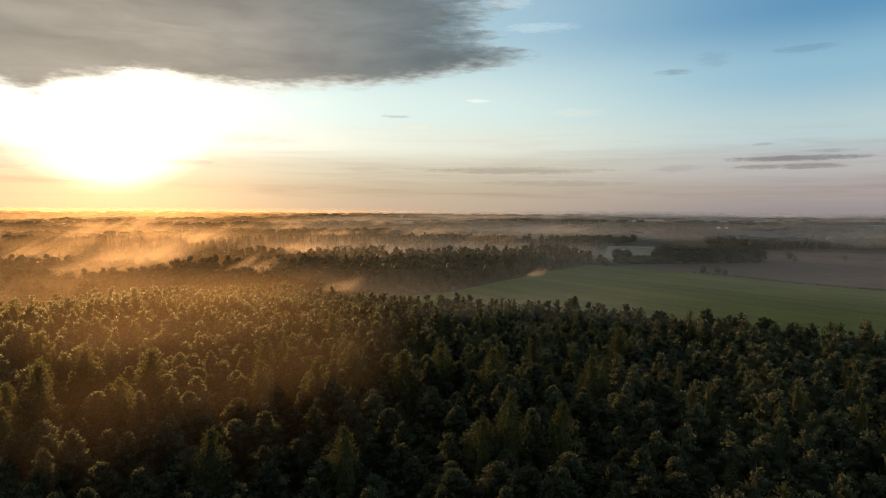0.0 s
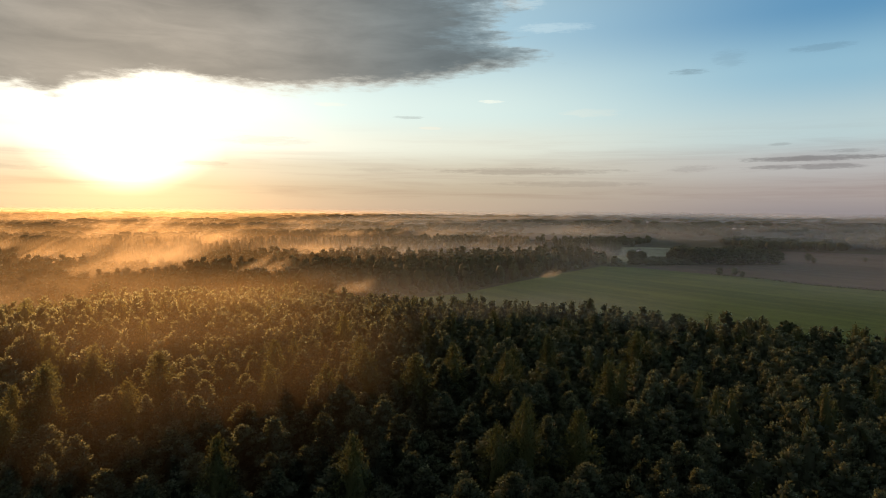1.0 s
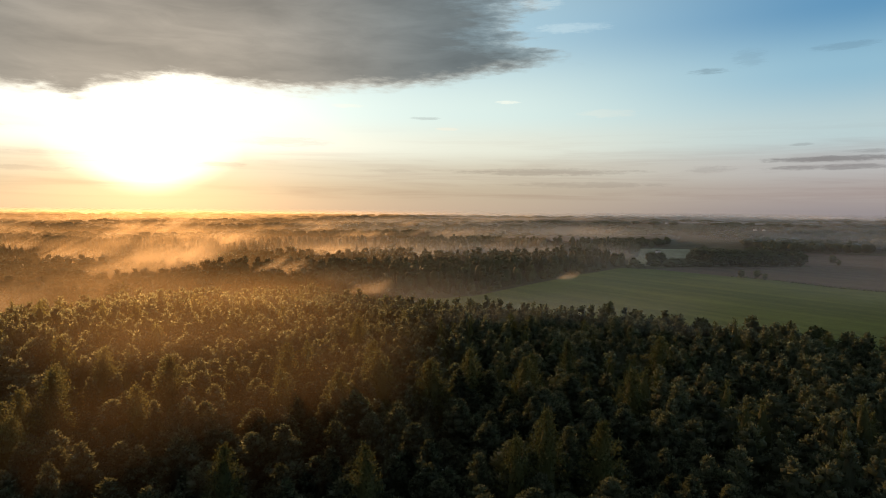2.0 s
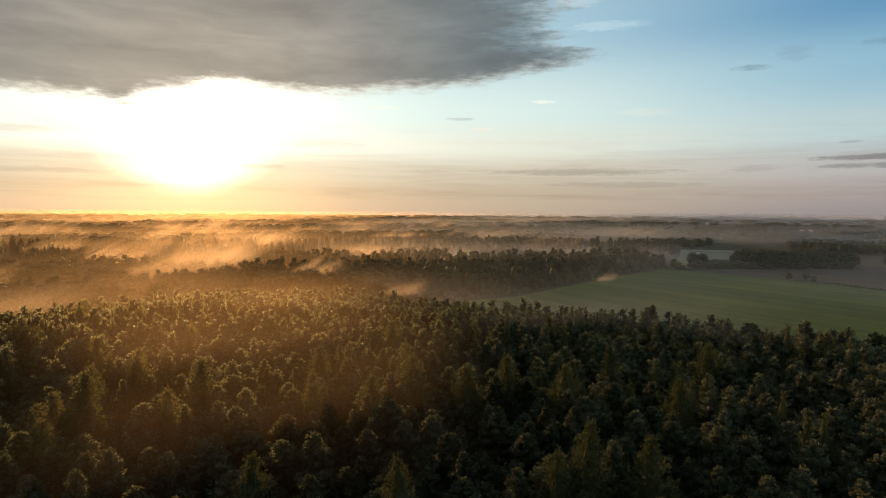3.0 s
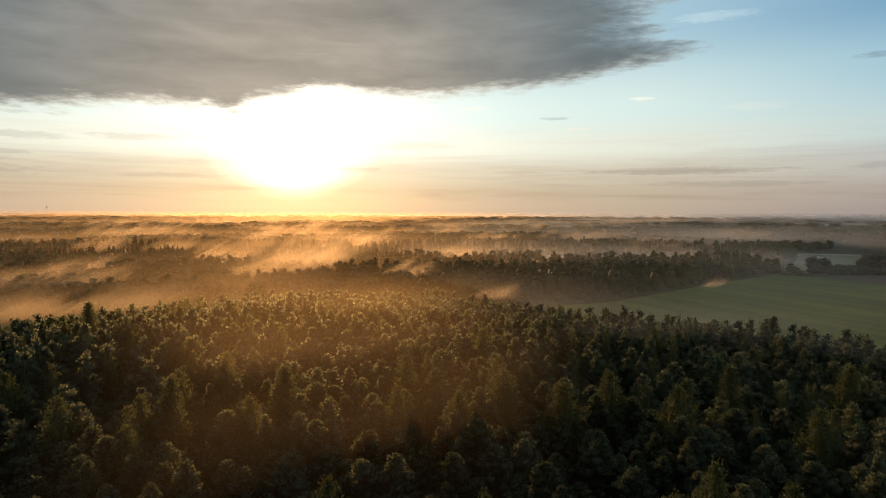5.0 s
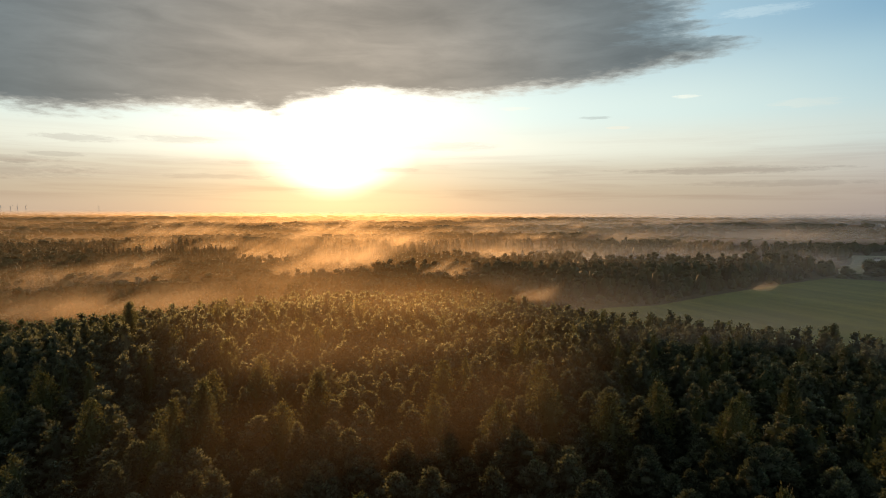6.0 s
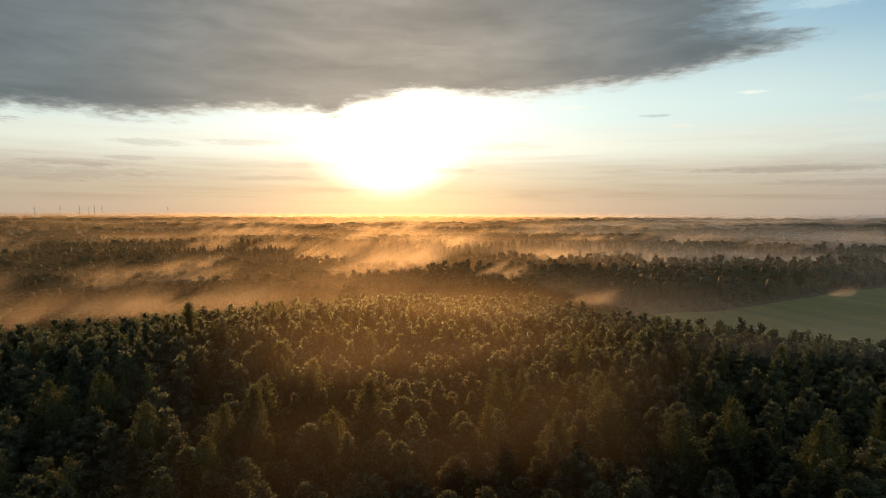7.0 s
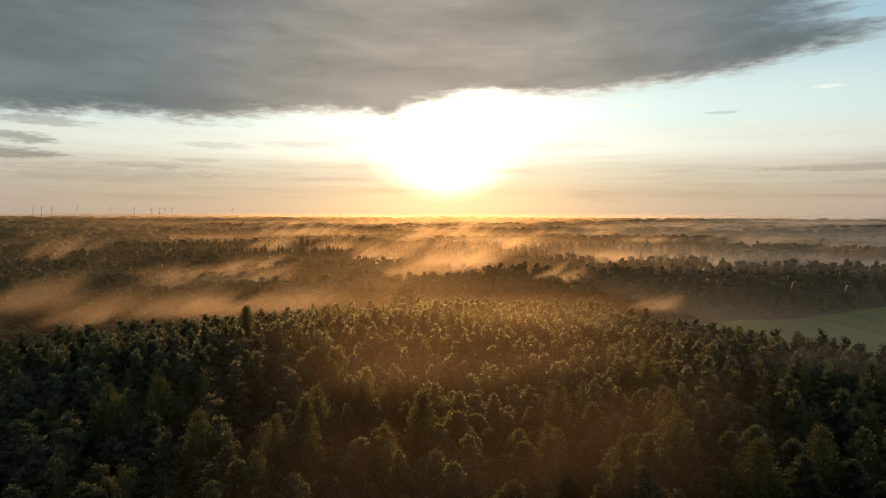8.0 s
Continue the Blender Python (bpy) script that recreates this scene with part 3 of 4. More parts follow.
# marked trees: kind, place, height above the ground, crown width
MARKED = [("larch", 44, 97.5, 21.5, 7.4), ("spruce", 4.2, 111, 23, 7.0), ("spruce", -11, 105.6, 23.5, 6.4), ("larch", 28.5, 98.6, 21.2, 5.6), ("larch", 38, 107, 21.6, 8.0),
          ("larch", 20.3, 102.6, 21.3, 5.2), ("larch", -0.4, 104.2, 20.6, 6.2), ("larch", 44.7, 64.7, 23.0, 5.4), ("larch", 51, 62, 21.5, 5.8), ("spruce", 128.7, 151.5, 21.0, 6.4),
          ("spruce", -44.5, 182, 25.0, 7.5), ("larch", 23, 68, 20.8, 5.0), ("larch", 40, 64, 20.6, 4.8), ("larch", 9, 75, 20.6, 5.4), ("larch", 41, 118, 21, 6.0),
          ("larch", 60, 93, 21.4, 6.6), ("spruce", 75, 101, 21.6, 5.6), ("larch", 64, 97, 20.8, 6.0), ("larch", 73, 81, 21, 6.0), ("larch", -6, 127, 22, 5.6), ("larch", 96, 98, 21.2, 6.8),
          ("larch", -15, 106, 21, 5.6), ("larch", -14, 95, 20.6, 5.6), ("larch", -12, 117, 21.8, 6.2), ("larch", -6, 123, 21.4, 5.4), ("larch", -26, 108, 21, 6.2), ("larch", -15, 146, 21, 6.0),
          ("larch", 45, 141, 21.5, 6.4), ("larch", -45, 120, 21, 6.0), ("larch", -39, 124, 21, 6.5), ("larch", 25, 122, 21, 6.0), ("oak", 157, 105, 21.0, 9.0), ("oak", 139.6, 126.4, 20.6, 9.5),
          ("oak", 118, 118, 19.6, 8.0), ("birch", 101, 96, 19.5, 5.0), ("larch", 55, 104, 21, 6.0), ("larch", 86, 140, 20.5, 6.0), ("oak", 84, 118, 19.5, 7.0)]

step = 4.7
gx, gy = np.meshgrid(np.arange(-200, 310, step), np.arange(-80, 265, step))
gx = (gx + np.where((np.arange(gx.shape[0]) % 2)[:, None], step / 2, 0)).ravel() + rng.uniform(-1.5, 1.5, gx.size)
gy = gy.ravel() + rng.uniform(-1.5, 1.5, gy.size)
keep = inside(WOOD, gx, gy)
for kind, mx, my, high, wide in MARKED:
    keep &= np.hypot(gx - mx, gy - my) > wide * 0.50
# land that the flight never looks at stays thinner
behind = (gy < 36 - 0.3 * gx) | (gx < 16 - 0.8 * gy) | (gy < 0.42 * gx - 20)
keep &= ~(behind & (rng.uniform(size=gx.size) < 0.6))
gx, gy = gx[keep], gy[keep]
gap = np.hypot(gx - 101, gy - 95) < 2.6
gx, gy = gx[~gap], gy[~gap]
tall = 17.4 + 1.2 * ease(np.hypot(gx, gy), 125, 175) + 1.1 * np.sin(gx * 0.045 + 1) * np.cos(gy * 0.06) + rng.normal(size=gx.size).clip(-1.8, 1.5) * 1.35 + 2.9 * ease(gy, 110, 175) * ease(gx, 60, 0) - 1.8 * ease(gy, 100, 150) * ease(gx, -20, -65)
wide = rng.uniform(0.86, 1.34, gx.size)

fine = [pine_crown(rng, 20.0, w, 36, 38, 0.42) for w in (5.9, 6.4, 5.4, 6.9, 6.1)]
fine_trunks = [trunk_mesh(rng, 20.0, 0.2, 12) for _ in fine]
near_score = np.hypot(gx - 22, gy - 78) + np.where(gy < 45, 60, 0)
nearest = np.argsort(near_score)[:290]
fine_meshes = [mesh_of("pine_crown", *m) for m in fine]
trunk_meshes = [mesh_of("pine_trunk", *m) for m in fine_trunks]


def tree(name, crown, trunk, leaf, wood, label, category, group):
    base = tagged(new(name), label, category, group)
    part("trunk", trunk, wood, base)
    part("crown", crown, leaf, base)
    return base


first = [tree("pine_tree", c, t, PINE, BARK, "tall Scots pine with a rounded blue-green crown in a dense wood", "tree", "pines of the near wood") for c, t in zip(fine_meshes, trunk_meshes)]
for k, i in enumerate(nearest):
    m = pose(gx[i], gy[i], float(ground_z(gx[i], gy[i])), 0, 0, rng.uniform(0, 360))
    s = Matrix.Diagonal((wide[i], wide[i], tall[i] / 20, 1))
    if k < len(first):
        first[k].matrix_basis = m @ s
    else:
        made = copy_thing(first[int(rng.integers(len(first)))], m)
        made.scale = (wide[i], wide[i], tall[i] / 20)

rest = np.setdiff1d(np.arange(gx.size), nearest)
middling = [pine_crown(rng, 20.0, w, 18, 16, 0.52) for w in (5.9, 6.5, 5.5, 6.9, 6.2)]
plainer = [pine_crown(rng, 20.0, w, 12, 11, 0.7) for w in (6.1, 6.7, 5.7, 7.1)]
larches = [cone_crown(rng, 20.5, w, 30, 11, 2.0) for w in (5.0, 5.8)]
cone = rng.uniform(size=rest.size) < 0.10
pines, cones = rest[~cone], rest[cone]
beyond = np.hypot(gx[pines] - 8, gy[pines] - 15) > 172
unseen = (gy[pines] < 36 - 0.3 * gx[pines]) | (gx[pines] < 10 - 0.8 * gy[pines]) | (gy[pines] < 0.42 * gx[pines] - 20)
sparse = [pine_crown(rng, 20.0, w, 7, 4, 0.9) for w in (5.9, 6.6)]


def stand(name, idx, variants, which, mat, label):
    spots = np.stack([gx[idx], gy[idx], ground_z(gx[idx], gy[idx])], 1)
    scale = np.stack([wide[idx], tall[idx] / 20], 1)
    v, f = place_all(variants, which, spots, scale, rng.uniform(0, 6.28, idx.size))
    return tagged(part(name, mesh_of(name, v, f), mat), label, "wood", kind="stuff")


for zone, forms in ((~beyond & ~unseen, middling), (beyond & ~unseen, plainer), (unseen, sparse)):
    stand("pine_wood", pines[zone], forms, rng.integers(0, len(forms), zone.sum()), PINE, "dense dark green pine wood with crowns closed together")
stand("larch_wood", cones, larches, rng.integers(0, 2, cones.size), LARCH, "scattered yellow-green larches among the pines")
stems = [tube([(0, 0, -0.3), (0.1, 0, 9), (0, 0.1, 17)], [0.2, 0.15, 0.06], 4)]
stand("pine_stems", rest, stems, np.zeros(rest.size, int), BARK, "straight reddish pine stems under the canopy")

larch_kinds = [(mesh_of("larch_crown", *cone_crown(rng, 20.0, 6.8, 90, 26, 2.3)), mesh_of("larch_trunk", *trunk_mesh(rng, 20.0, 0.2, 8))) for _ in range(3)]
spruce_kinds = [(mesh_of("spruce_crown", *cone_crown(rng, 20.0, 7.4, 92, 34, 1.25)), mesh_of("spruce_trunk", *trunk_mesh(rng, 20.0, 0.2, 6))) for _ in range(2)]
oak_kinds = [(mesh_of("oak_crown", *broad_crown(rng, 20.0, 8.0, 30, 50, 2)), mesh_of("oak_trunk", *trunk_mesh(rng, 20.0, 0.28, 10, 0.75))) for _ in range(2)]
for kind_name, mx, my, high, w in MARKED:
    if kind_name == "larch":
        pick, leaf, label = larch_kinds[int(rng.integers(3))], LARCH, "soft yellow-green larch rising over the pines"
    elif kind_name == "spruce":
        pick, leaf, label = spruce_kinds[int(rng.integers(2))], LIT_SPRUCE, "dark pointed spruce rising over the pines"
    elif kind_name == "birch":
        # added tree: its pale trunk plays the sunlit slit in the gap
        pick, leaf, label = oak_kinds[0], LEAF, "birch with a pale trunk showing in a gap of the wood"
    else:
        pick, leaf, label = oak_kinds[int(rng.integers(2))], LEAF, "broad round leafy tree at the edge of the pine wood"
    made = tree(kind_name + "_tree", pick[0], pick[1] if kind_name != "birch" else mesh_of("sunlit_slit_trunk", *trunk_mesh(rng, 20.0, 0.22, 8, 0.9)), leaf, PALE_BARK if kind_name == "birch" else BARK, label, "tree", kind_name + " trees of the near wood")
    size = w / (8.0 if kind_name == "oak" else 6.0)
    zed = float(ground_z(mx, my))
    made.matrix_basis = pose(mx, my, zed, 0, 0, rng.uniform(0, 360)) @ Matrix.Diagonal((size, size, high / 20, 1))

# ---- woods across the valley, out to the horizon ----
BELT = [(450, 441), (520, 424), (592, 397), (606, 420), (604, 440), (530, 462), (462, 478), (440, 468)]
OPEN = [GREEN, BROWN, PALE]
# far farms: place, length, depth, eaves, turn; each stands behind a small meadow
FARMS = [(1384, 1158, 11, 8, 4.5, 30), (1600, 1236, 10, 7, 4, 10), (1626, 1228, 8, 6, 4, 70), (2017, 1995, 15, 10, 6, 40), (584, 592, 6, 5, 3, 20)]
TOWERS = [(2566, 2446, 31, 7.0, "dark water tower far off on the hazy horizon"), (2801, 2454, 38, 2.2, "slender chimney far off on the hazy horizon")]
for x, y, long, deep, high, turn in FARMS[:4]:
    way = Vector((x, y)).normalized()
    side = Vector((way.y, -way.x))
    OPEN.append([tuple(Vector((x, y)) + way * d + side * w) for d, w in ((20, 22), (20, -22), (-330, -14), (-330, 14))])
VALLEY_WOOD = [(150, 336), (254, 382), (396, 455), (440, 490), (430, 560), (250, 640), (60, 600), (60, 430)]


def wood_spots(r0, r1, spacing, open_share, seed):
    """Scattered places in a ring, thinned to patches of wood and clearings."""
    g = np.random.default_rng(seed)
    out, r = [], r0
    while r < r1:
        gap = spacing(r)
        a = np.arange(radians(-41), radians(70), gap / r) + g.uniform(0, gap / r)
        rr = r + g.uniform(-0.45, 0.45, a.size) * gap
        a = a + g.uniform(-0.4, 0.4, a.size) * gap / r
        out.append(np.stack([np.sin(a) * rr, np.cos(a) * rr], 1))
        r += gap * 0.9
    p = np.concatenate(out)
    x, y = p.T
    n1 = np.sin(x * 0.009 + 2) * np.cos(y * 0.012 + x * 0.003) + 0.6 * np.sin(x * 0.021 - y * 0.017)
    keep = (n1 > open_share) | inside(VALLEY_WOOD, x, y) | (np.hypot(x, y) < 430)
    # misty open ground behind the valley wood, with clumps of trees
    d, way = np.hypot(x - 5, y - 12), np.degrees(np.arctan2(x - 5, y - 12))
    glade = (d > 590 + 18 * np.sin(way * 0.7) + 75 * ease(way, 33, 41)) & (d < 810 + 40 * np.sin(way * 0.4)) & (way > 9) & (way < 47)
    keep &= ~glade | (np.sin(x * 0.031 + 1) * np.cos(y * 0.037 + x * 0.01) > 0.62)
    keep &= ~((way > 43.8) & (way < 50) & (d > 570) & (d < 720))
    for poly in OPEN:
        for dx, dy in ((0, 0), (6, 0), (-6, 0), (0, 6), (0, -6)):
            keep &= ~inside(poly, x + dx, y + dy)
    keep &= ~inside(WOOD, x, y)
    return p[keep], g


mid_forms = [broad_crown(rng, 20.0, 9.6, 6, 5) for _ in range(6)] + [fir_form(rng, 20.0, 8.0, 14) for _ in range(3)]
edge_forms = [broad_crown(rng, 20.0, 8.6, 7, 11) for _ in range(6)] + [fir_form(rng, 20.0, 7.0, 40) for _ in range(3)]
spots, g = wood_spots(255, 960, lambda r: 9.7 + (r - 262) * 0.011, -0.75, 11)
sx, sy = spots.T
conifer = (np.sin(sx * 0.006 + 1.5) + np.cos(sy * 0.008) + g.normal(size=sx.size) * 0.12) > 0.7
conifer &= ~inside(VALLEY_WOOD, sx, sy)
# shrubs and low boughs along the edge of the crop
skirt = np.zeros(sx.size)
for reach in (10, 20, 30):
    edge = np.zeros(sx.size, bool)
    for k in range(8):
        edge |= inside(GREEN, sx + reach * math.cos(k * math.pi / 4), sy + reach * math.sin(k * math.pi / 4))
    skirt += edge
valley = 0.36 + 0.64 * ease(np.hypot(sx, sy), 300, 470)
high = g.uniform(0.88, 1.12, sx.size) * np.where(conifer, 0.9, 1.0) * (valley + (1 - valley) * ease(sx, 115, 230) * (sy < 640)) * (1 - 0.19 * skirt)
scale = np.stack([g.uniform(0.8, 1.35, sx.size) * (1 - 0.12 * skirt), high], 1)
# the wood ends low and bushy towards the pasture
tail = ease(np.degrees(np.arctan2(sx - 5, sy - 12)), 40.5, 43) * (np.hypot(sx, sy) > 530) * (np.hypot(sx, sy) < 730)
scale *= np.stack([1 + 0.5 * tail, 1 - 0.4 * tail], 1)
at = np.stack([sx, sy, ground_z(sx, sy) - 3.0], 1)
which = np.where(conifer, g.integers(6, 9, sx.size), g.integers(0, 6, sx.size))
turn = g.uniform(0, 6.28, sx.size)
close = np.hypot(sx, sy) < 400
for forms, zone in ((edge_forms, close), (mid_forms, ~close)):
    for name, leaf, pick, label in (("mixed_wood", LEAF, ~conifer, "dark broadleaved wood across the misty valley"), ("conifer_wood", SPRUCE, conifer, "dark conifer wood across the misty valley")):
        v, f = place_all(forms, np.where(pick & zone, which, -1), at, scale, turn)
        tagged(part(name, mesh_of(name, v, f), leaf), label, "wood", kind="stuff")

far_forms = [broad_crown(rng, 17.0, 12.0, 1, 2) for _ in range(4)]
spots, g = wood_spots(960, 4900, lambda r: 15.0 + (r - 960) * 0.027, 0.05, 12)
sx, sy = spots.T
grow = 1.1 + (np.hypot(sx, sy) - 960) * 0.0014
scale = np.stack([g.uniform(0.9, 1.4, sx.size) * grow, g.uniform(0.75, 1.05, sx.size)], 1)
at = np.stack([sx, sy, ground_z(sx, sy) - 0.5], 1)
tagged(part("distant_woods", mesh_of("distant_woods", *place_all(far_forms, g.integers(0, 4, sx.size), at, scale, g.uniform(0, 6.28, sx.size))), LEAF), "hazy belts of woodland fading towards the horizon", "wood", kind="stuff")

# belt of trees between the fields
bx, by = np.meshgrid(np.arange(430, 620, 7.5), np.arange(390, 485, 7.5))
bx, by = bx.ravel() + rng.uniform(-2.5, 2.5, bx.size), by.ravel() + rng.uniform(-2.5, 2.5, by.size)
pick = inside(BELT, bx, by)
belt_kinds = [(mesh_of("belt_crown", *broad_crown(rng, 17.0, 10.0, 18, 22, 2)), mesh_of("belt_trunk", *trunk_mesh(rng, 17.0, 0.25, 6, 0.75))) for _ in range(3)]
for x, y in zip(bx[pick], by[pick]):
    low = 0.5 if x < 505 and y < 470 else 1.0
    made = tree("oak_tree", *belt_kinds[int(rng.integers(3))], LEAF, BARK, "round dark broadleaved tree in a belt between fields", "tree", "trees of the field belt")
    s = rng.uniform(0.8, 1.15)
    made.matrix_basis = pose(x, y, float(ground_z(x, y)) - 2.6, 0, 0, rng.uniform(0, 360)) @ Matrix.Diagonal((s * 1.3, s * 1.3, s * low * rng.uniform(0.95, 1.15), 1))
for x, y, s, label in ((642, 405, 0.62, "lone round tree on the ploughed field"), (630, 392, 0.4, "small bush beside a lone field tree"), (-12, 309, 1.12, "lone spreading tree standing out of the valley mist"),
                       (429, 345, 0.44, "dark bush on the bank between crop and plough"), (436, 336, 0.48, "dark bush on the bank between crop and plough"), (433, 327, 0.36, "dark bush on the bank between crop and plough"), (700, 380, 0.35, "far small bush on the ploughed field")):
    made = tree("field_tree" if s > 0.5 else "bush", *belt_kinds[int(rng.integers(3))], LEAF, BARK, label, "tree" if s > 0.5 else "bush", "")
    made.matrix_basis = pose(x, y, float(ground_z(x, y)), 0, 0, rng.uniform(0, 360)) @ Matrix.Diagonal((s * 1.4, s * 1.4, s, 1))


# rough grass bank between crop and plough
v, f = [], []
bank = [(434, 356), (440, 320), (439, 276), (455, 219), (492, 140), (515, 60)]
for (ax, ay), (bx2, by2) in zip(bank, bank[1:]):
    for t in np.arange(0, 1, 2.2 / math.hypot(bx2 - ax, by2 - ay)):
        x, y = ax + (bx2 - ax) * t + rng.normal() * 0.6, ay + (by2 - ay) * t + rng.normal() * 0.6
        v.append((x, y, float(ground_z(x, y)) + 0.2))
pieces = [lump(rng, p, (1.5, 1.5, rng.uniform(0.5, 1.3)), 0.3, 1) for p in v]
tufts = np.repeat(np.array(v), 4, 0) + rng.normal(size=(4 * len(v), 3)) * (0.8, 0.8, 0.1) + (0, 0, 0.4)
pieces.append(sprays(rng, tufts, unit(np.array([0, 0, 1]) + rng.normal(size=tufts.shape) * 0.3), 1.1, 0.18))
tagged(part("grass_bank", mesh_of("grass_bank", *join(pieces)), LEAF), "rough dark grass bank between crop and plough", "grass", kind="stuff")


# ---- far things ----
def turbine(x, y, spin):
    base = tagged(new("wind_turbine"), "slender wind turbine far off on the hazy horizon", "wind turbine", "wind turbines on the horizon")
    hub = 62.0
    part("tower", mesh_of("tower", *tube([(0, 0, -2), (0, 0, hub * 0.5), (0, 0, hub)], [1.2, 0.9, 0.65], 10)), STEEL, base)
    box = lump(rng, (0, -1.5, hub + 0.6), (1.8, 4.0, 1.8), 0.0, 2)
    part("nacelle", mesh_of("nacelle", *box), STEEL, base)
    for k in range(3):
        a = radians(spin + 120 * k)
        way = np.array([math.sin(a), 0, math.cos(a)])
        part("blade", mesh_of("blade", *tube([np.array([0, -5.5, hub + 0.6]) + way * d for d in (0.3, 5, 13, 21)], [0.8, 0.9, 0.6, 0.2], 5)), STEEL, base)
    base.matrix_basis = pose(x, y, float(ground_z(x, y)), 0, 0, rng.uniform(-30, 60))


for x, y in ((-2611, 3809), (-2572, 3836), (-2525, 3867), (-2411, 3940), (-2245, 4038), (-2122, 4105), (-2030, 4152), (-1986, 4173), (-1954, 4188), (-1916, 4206), (-1548, 4356)):
    turbine(x, y, rng.uniform(0, 120))


def barn(x, y, long, deep, high, turn, label):
    base = tagged(new("farm_building"), label, "building", "far farm buildings")
    v = np.array([(-1, -1, 0), (1, -1, 0), (1, 1, 0), (-1, 1, 0), (-1, -1, 1), (1, -1, 1), (1, 1, 1), (-1, 1, 1)]) * (long / 2, deep / 2, high)
    part("wall", mesh_of("wall", v, np.array([(0, 1, 5, 4), (1, 2, 6, 5), (2, 3, 7, 6), (3, 0, 4, 7), (4, 5, 6, 7)])), PLASTER, base)
    r = np.array([(-1.04, -1.1, 0.95), (1.04, -1.1, 0.95), (1.04, 0, 1.6), (-1.04, 0, 1.6), (-1.04, 1.1, 0.95), (1.04, 1.1, 0.95)]) * (long / 2, deep / 2, high)
    part("roof", mesh_of("roof", r, np.array([(0, 1, 2, 3), (3, 2, 5, 4), (0, 3, 4, 4), (1, 5, 2, 2)])[:2]), SLATE, base)
    base.matrix_basis = pose(x, y, float(ground_z(x, y)) + 0.2, 0, 0, turn)


for x, y, long, deep, high, turn in FARMS:
    barn(x, y, long, deep, high, turn, "small white farm building among far trees")
for x, y, high, thick, label in TOWERS:
    base = tagged(new("tower"), label, "tower")
    part("shaft", mesh_of("shaft", *tube([(0, 0, -2), (0, 0, high * 0.6), (0, 0, high * 0.85)], [thick, thick * 0.9, thick * 0.85], 10)), STEEL, base)
    part("head", mesh_of("head", *tube([(0, 0, high * 0.85), (0, 0, high * 0.88), (0, 0, high)], [thick * 0.8, thick * 1.3, thick * 1.2], 10)), STEEL, base)
    base.matrix_basis = pose(x, y, float(ground_z(x, y)), 0, 0, 0)

# ---- mist ----
def veil(name, mat, x, y, z, long, rise, turn, lean, shear, layers, label, group, seed):
    """A drift of mist: a few bowed, leaning layers that follow one another in depth."""
    g = np.random.default_rng(seed)
    nu, nv = 10, 6
    u, v = np.meshgrid(np.linspace(0, 1, nu + 1), np.linspace(0, 1, nv + 1), indexing="ij")
    i, j = np.meshgrid(np.arange(nu), np.arange(nv), indexing="ij")
    quad = (i * (nv + 1) + j).ravel()
    quad = np.stack([quad, quad + nv + 1, quad + nv + 2, quad + 1], 1)
    verts, faces, uvs = [], [], []
    for k in range(layers):
        bow = np.sin(u * np.pi * g.uniform(1.2, 2.6) + g.uniform(0, 6)) * long * 0.07 + np.sin(v * 3 + g.uniform(0, 6)) * rise * 0.25
        grow = g.uniform(0.8, 1.1)
        px = (u - 0.5) * long * grow + shear * rise * v + g.uniform(-0.1, 0.1) * long * (layers > 1)
        py = bow + v * lean + (k - (layers - 1) / 2) * long * 0.16
        verts.append(np.stack([px, py, v * rise * grow], -1).reshape(-1, 3))
        uvs.append(np.stack([u, v], -1).reshape(-1, 2))
        faces.append(quad + k * u.size)
    ob = part(name, mesh_of(name, np.concatenate(verts), np.concatenate(faces), np.concatenate(uvs)), mat)
    ob.matrix_basis = pose(x, y, z, 0, 0, turn)
    return tagged(ob, label, "mist", group, "stuff")


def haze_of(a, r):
    """Tint carries the light: grey, dense far from the sun; thinner, golden under it."""
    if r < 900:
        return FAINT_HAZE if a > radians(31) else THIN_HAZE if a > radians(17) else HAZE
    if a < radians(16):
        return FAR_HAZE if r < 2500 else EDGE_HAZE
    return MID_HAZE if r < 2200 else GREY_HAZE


g = np.random.default_rng(21)
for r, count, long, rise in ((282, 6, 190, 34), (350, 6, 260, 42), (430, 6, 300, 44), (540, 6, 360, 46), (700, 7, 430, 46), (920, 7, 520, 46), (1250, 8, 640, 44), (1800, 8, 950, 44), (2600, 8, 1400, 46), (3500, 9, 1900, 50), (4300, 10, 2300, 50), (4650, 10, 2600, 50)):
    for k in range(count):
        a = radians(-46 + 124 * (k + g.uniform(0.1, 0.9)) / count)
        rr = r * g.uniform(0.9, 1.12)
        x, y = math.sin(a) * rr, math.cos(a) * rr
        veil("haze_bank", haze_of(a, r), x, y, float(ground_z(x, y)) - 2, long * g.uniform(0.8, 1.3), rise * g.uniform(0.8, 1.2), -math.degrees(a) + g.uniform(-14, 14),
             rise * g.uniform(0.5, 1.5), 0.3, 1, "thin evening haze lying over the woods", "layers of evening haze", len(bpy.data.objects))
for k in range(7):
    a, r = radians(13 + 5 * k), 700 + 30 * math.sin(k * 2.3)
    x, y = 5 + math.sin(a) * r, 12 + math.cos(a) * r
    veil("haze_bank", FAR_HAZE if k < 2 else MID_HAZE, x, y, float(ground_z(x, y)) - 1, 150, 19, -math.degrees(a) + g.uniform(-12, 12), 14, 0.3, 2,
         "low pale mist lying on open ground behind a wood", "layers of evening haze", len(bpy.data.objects))
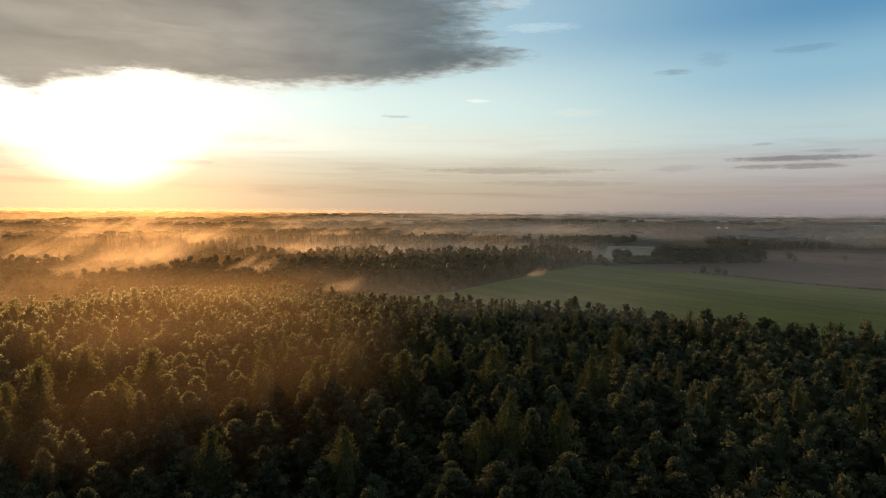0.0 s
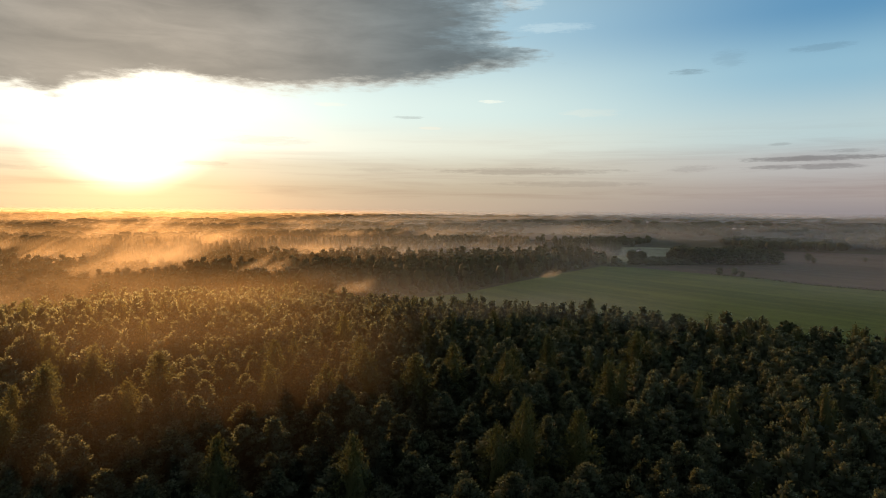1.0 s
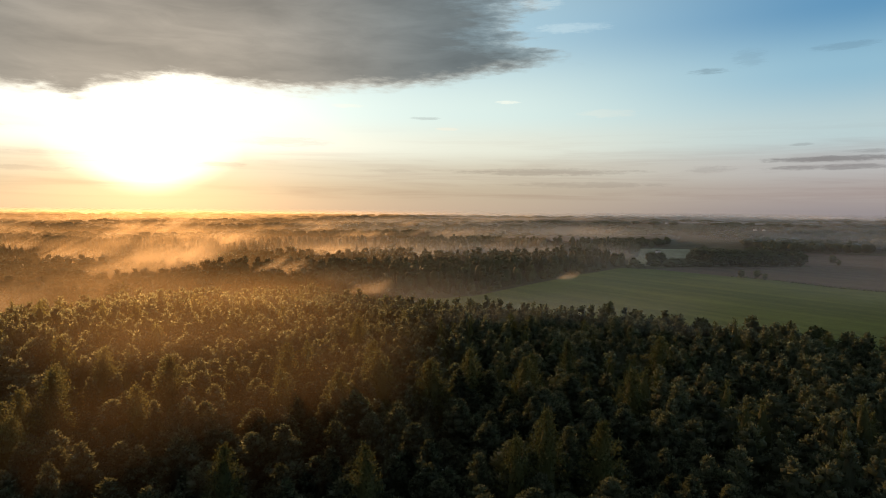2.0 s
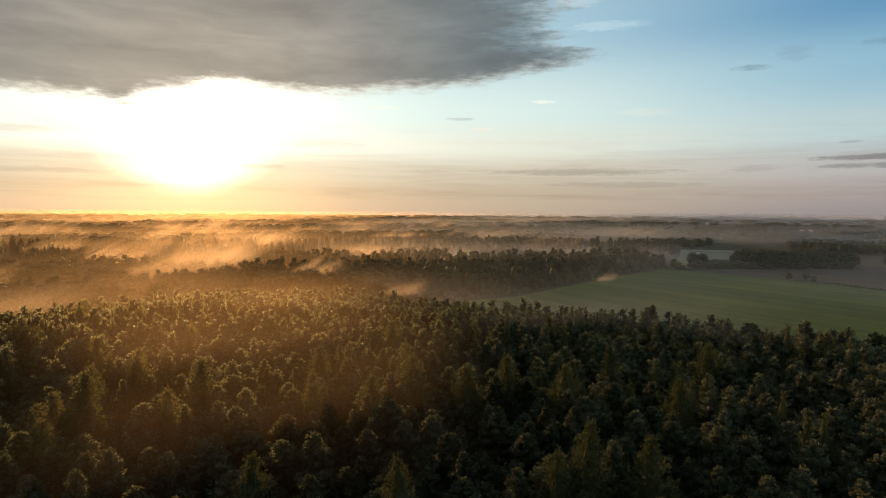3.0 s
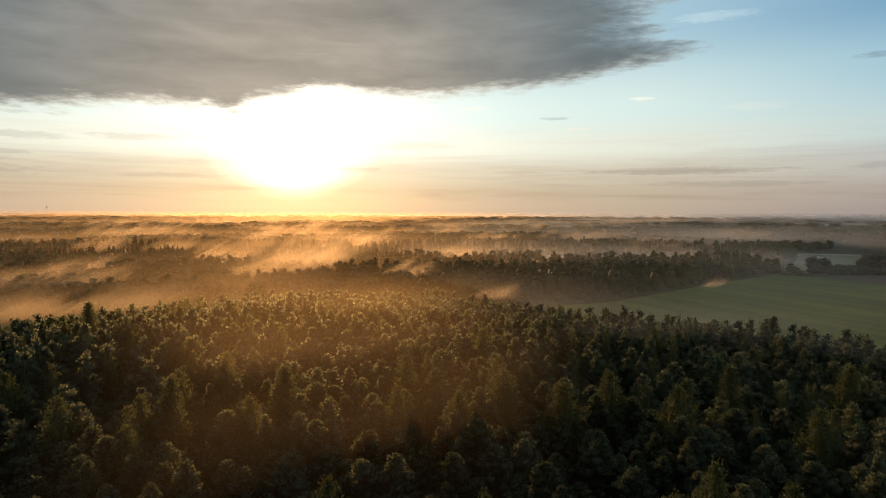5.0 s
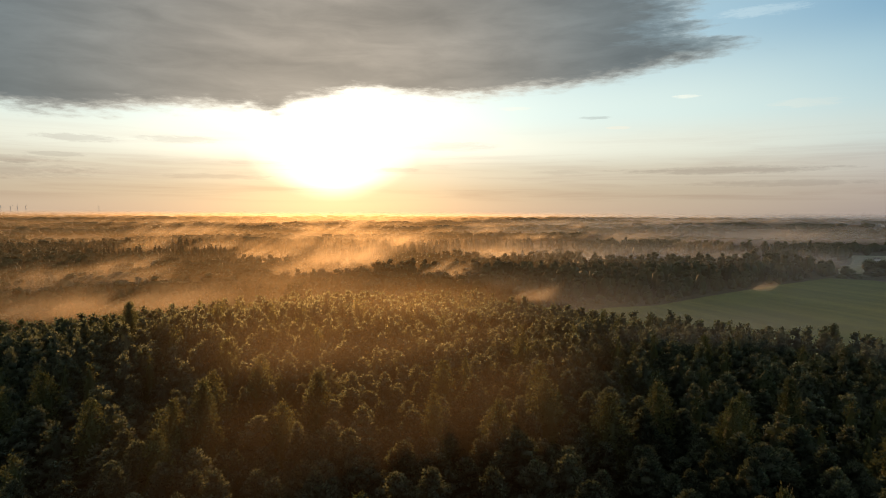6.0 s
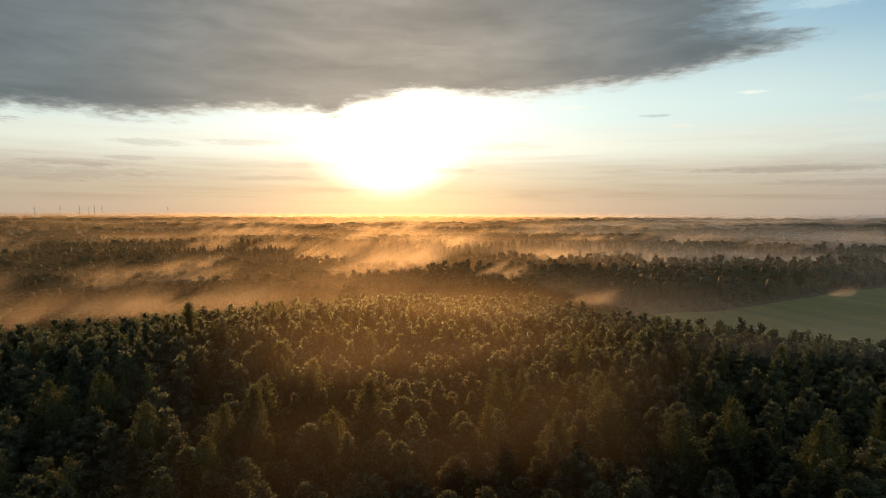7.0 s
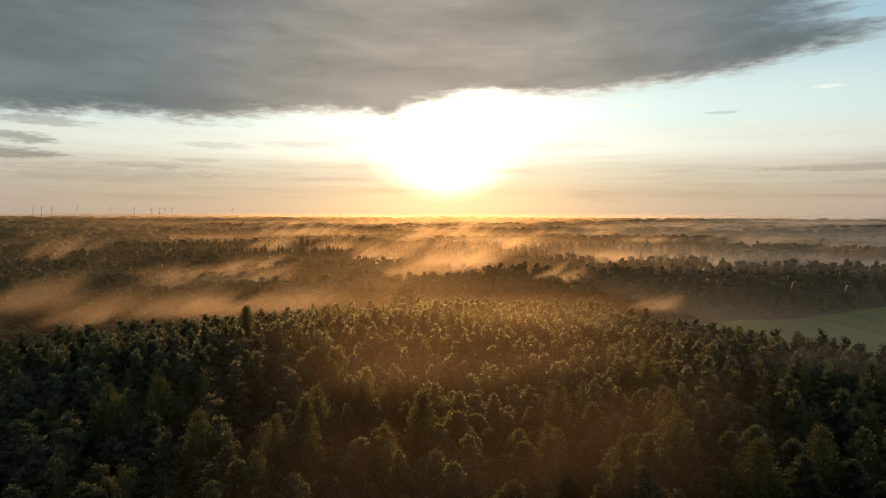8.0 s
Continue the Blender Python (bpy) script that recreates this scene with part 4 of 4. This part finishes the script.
# drifts that stand out in the valley: place, length, rise
DRIFTS = [(-140, 462, 64, 18), (-165, 422, 44, 12), (-79, 302, 80, 13), (-109, 278, 41, 10), (-342, 527, 40, 31), (-63, 542, 34, 13), (-3, 437, 57, 23), (15, 469, 25, 18), (129, 534, 39, 20), (98, 317, 24, 10), (-201, 414, 53, 12), (-185, 290, 36, 18), (-147, 270, 32, 13), (-295, 1119, 116, 32), (77, 758, 61, 24), (74, 415, 33, 15), (-144, 743, 41, 16), (-144, 390, 95, 15), (131, 536, 44, 21), (1, 484, 68, 25), (-66, 563, 60, 30), (251, 342, 13, 9), (67, 744, 33, 24), (-30, 418, 44, 15), ]
for x, y, long, rise in DRIFTS:
    veil("mist_drift", DRIFT, x, y, float(ground_z(x, y)) + 5, long * 1.35, rise * 1.4, g.uniform(-12, 12) - math.degrees(math.atan2(x, y)), rise * g.uniform(0.2, 0.8), 1.0, 2,
         "sunlit orange mist drifting up from the valley woods", "drifts of valley mist", len(bpy.data.objects))
for k in range(110):
    a = radians(g.normal() * 21 - 1)
    r = 700 * (4300 / 700) ** g.uniform()
    x, y = math.sin(a) * r, math.cos(a) * r
    if abs(math.degrees(a)) > 42 or inside(GREEN, x, y) or inside(BROWN, x, y):
        continue
    size = 0.8 + 0.5 * (r / 620) ** 0.9
    veil("mist_plume", MIST, x, y, float(ground_z(x, y)) + 7, 62 * size * g.uniform(0.6, 1.4), 19 * size ** 0.55 * g.uniform(0.7, 1.3), -math.degrees(a) + g.uniform(-15, 15), 8 * g.uniform(0.3, 1.5), 1.5, 1,
         "glowing wisp of mist rising over distant woods", "wisps of distant mist", len(bpy.data.objects))
# added gold sheets put lens glare over the near wood; last two are mist
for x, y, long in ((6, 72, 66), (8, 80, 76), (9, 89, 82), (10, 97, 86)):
    veil("canopy_mist", LOW_GLARE, x, y, 13, long, 21, g.uniform(-6, 10), 8, 0.4, 1, "gold sheet added as lens glare over the pine tops", "mist over the pines", len(bpy.data.objects))
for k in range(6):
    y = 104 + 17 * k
    veil("canopy_mist", GLARE_VEIL, 9 + 5 * math.sin(k * 2.1), y, float(ground_z(14, y)) + 18, 90 + 8 * k, 16, g.uniform(-8, 8), 7, 0.5, 1,
         "gold sheet added as lens glare over the pine tops", "mist over the pines", len(bpy.data.objects))
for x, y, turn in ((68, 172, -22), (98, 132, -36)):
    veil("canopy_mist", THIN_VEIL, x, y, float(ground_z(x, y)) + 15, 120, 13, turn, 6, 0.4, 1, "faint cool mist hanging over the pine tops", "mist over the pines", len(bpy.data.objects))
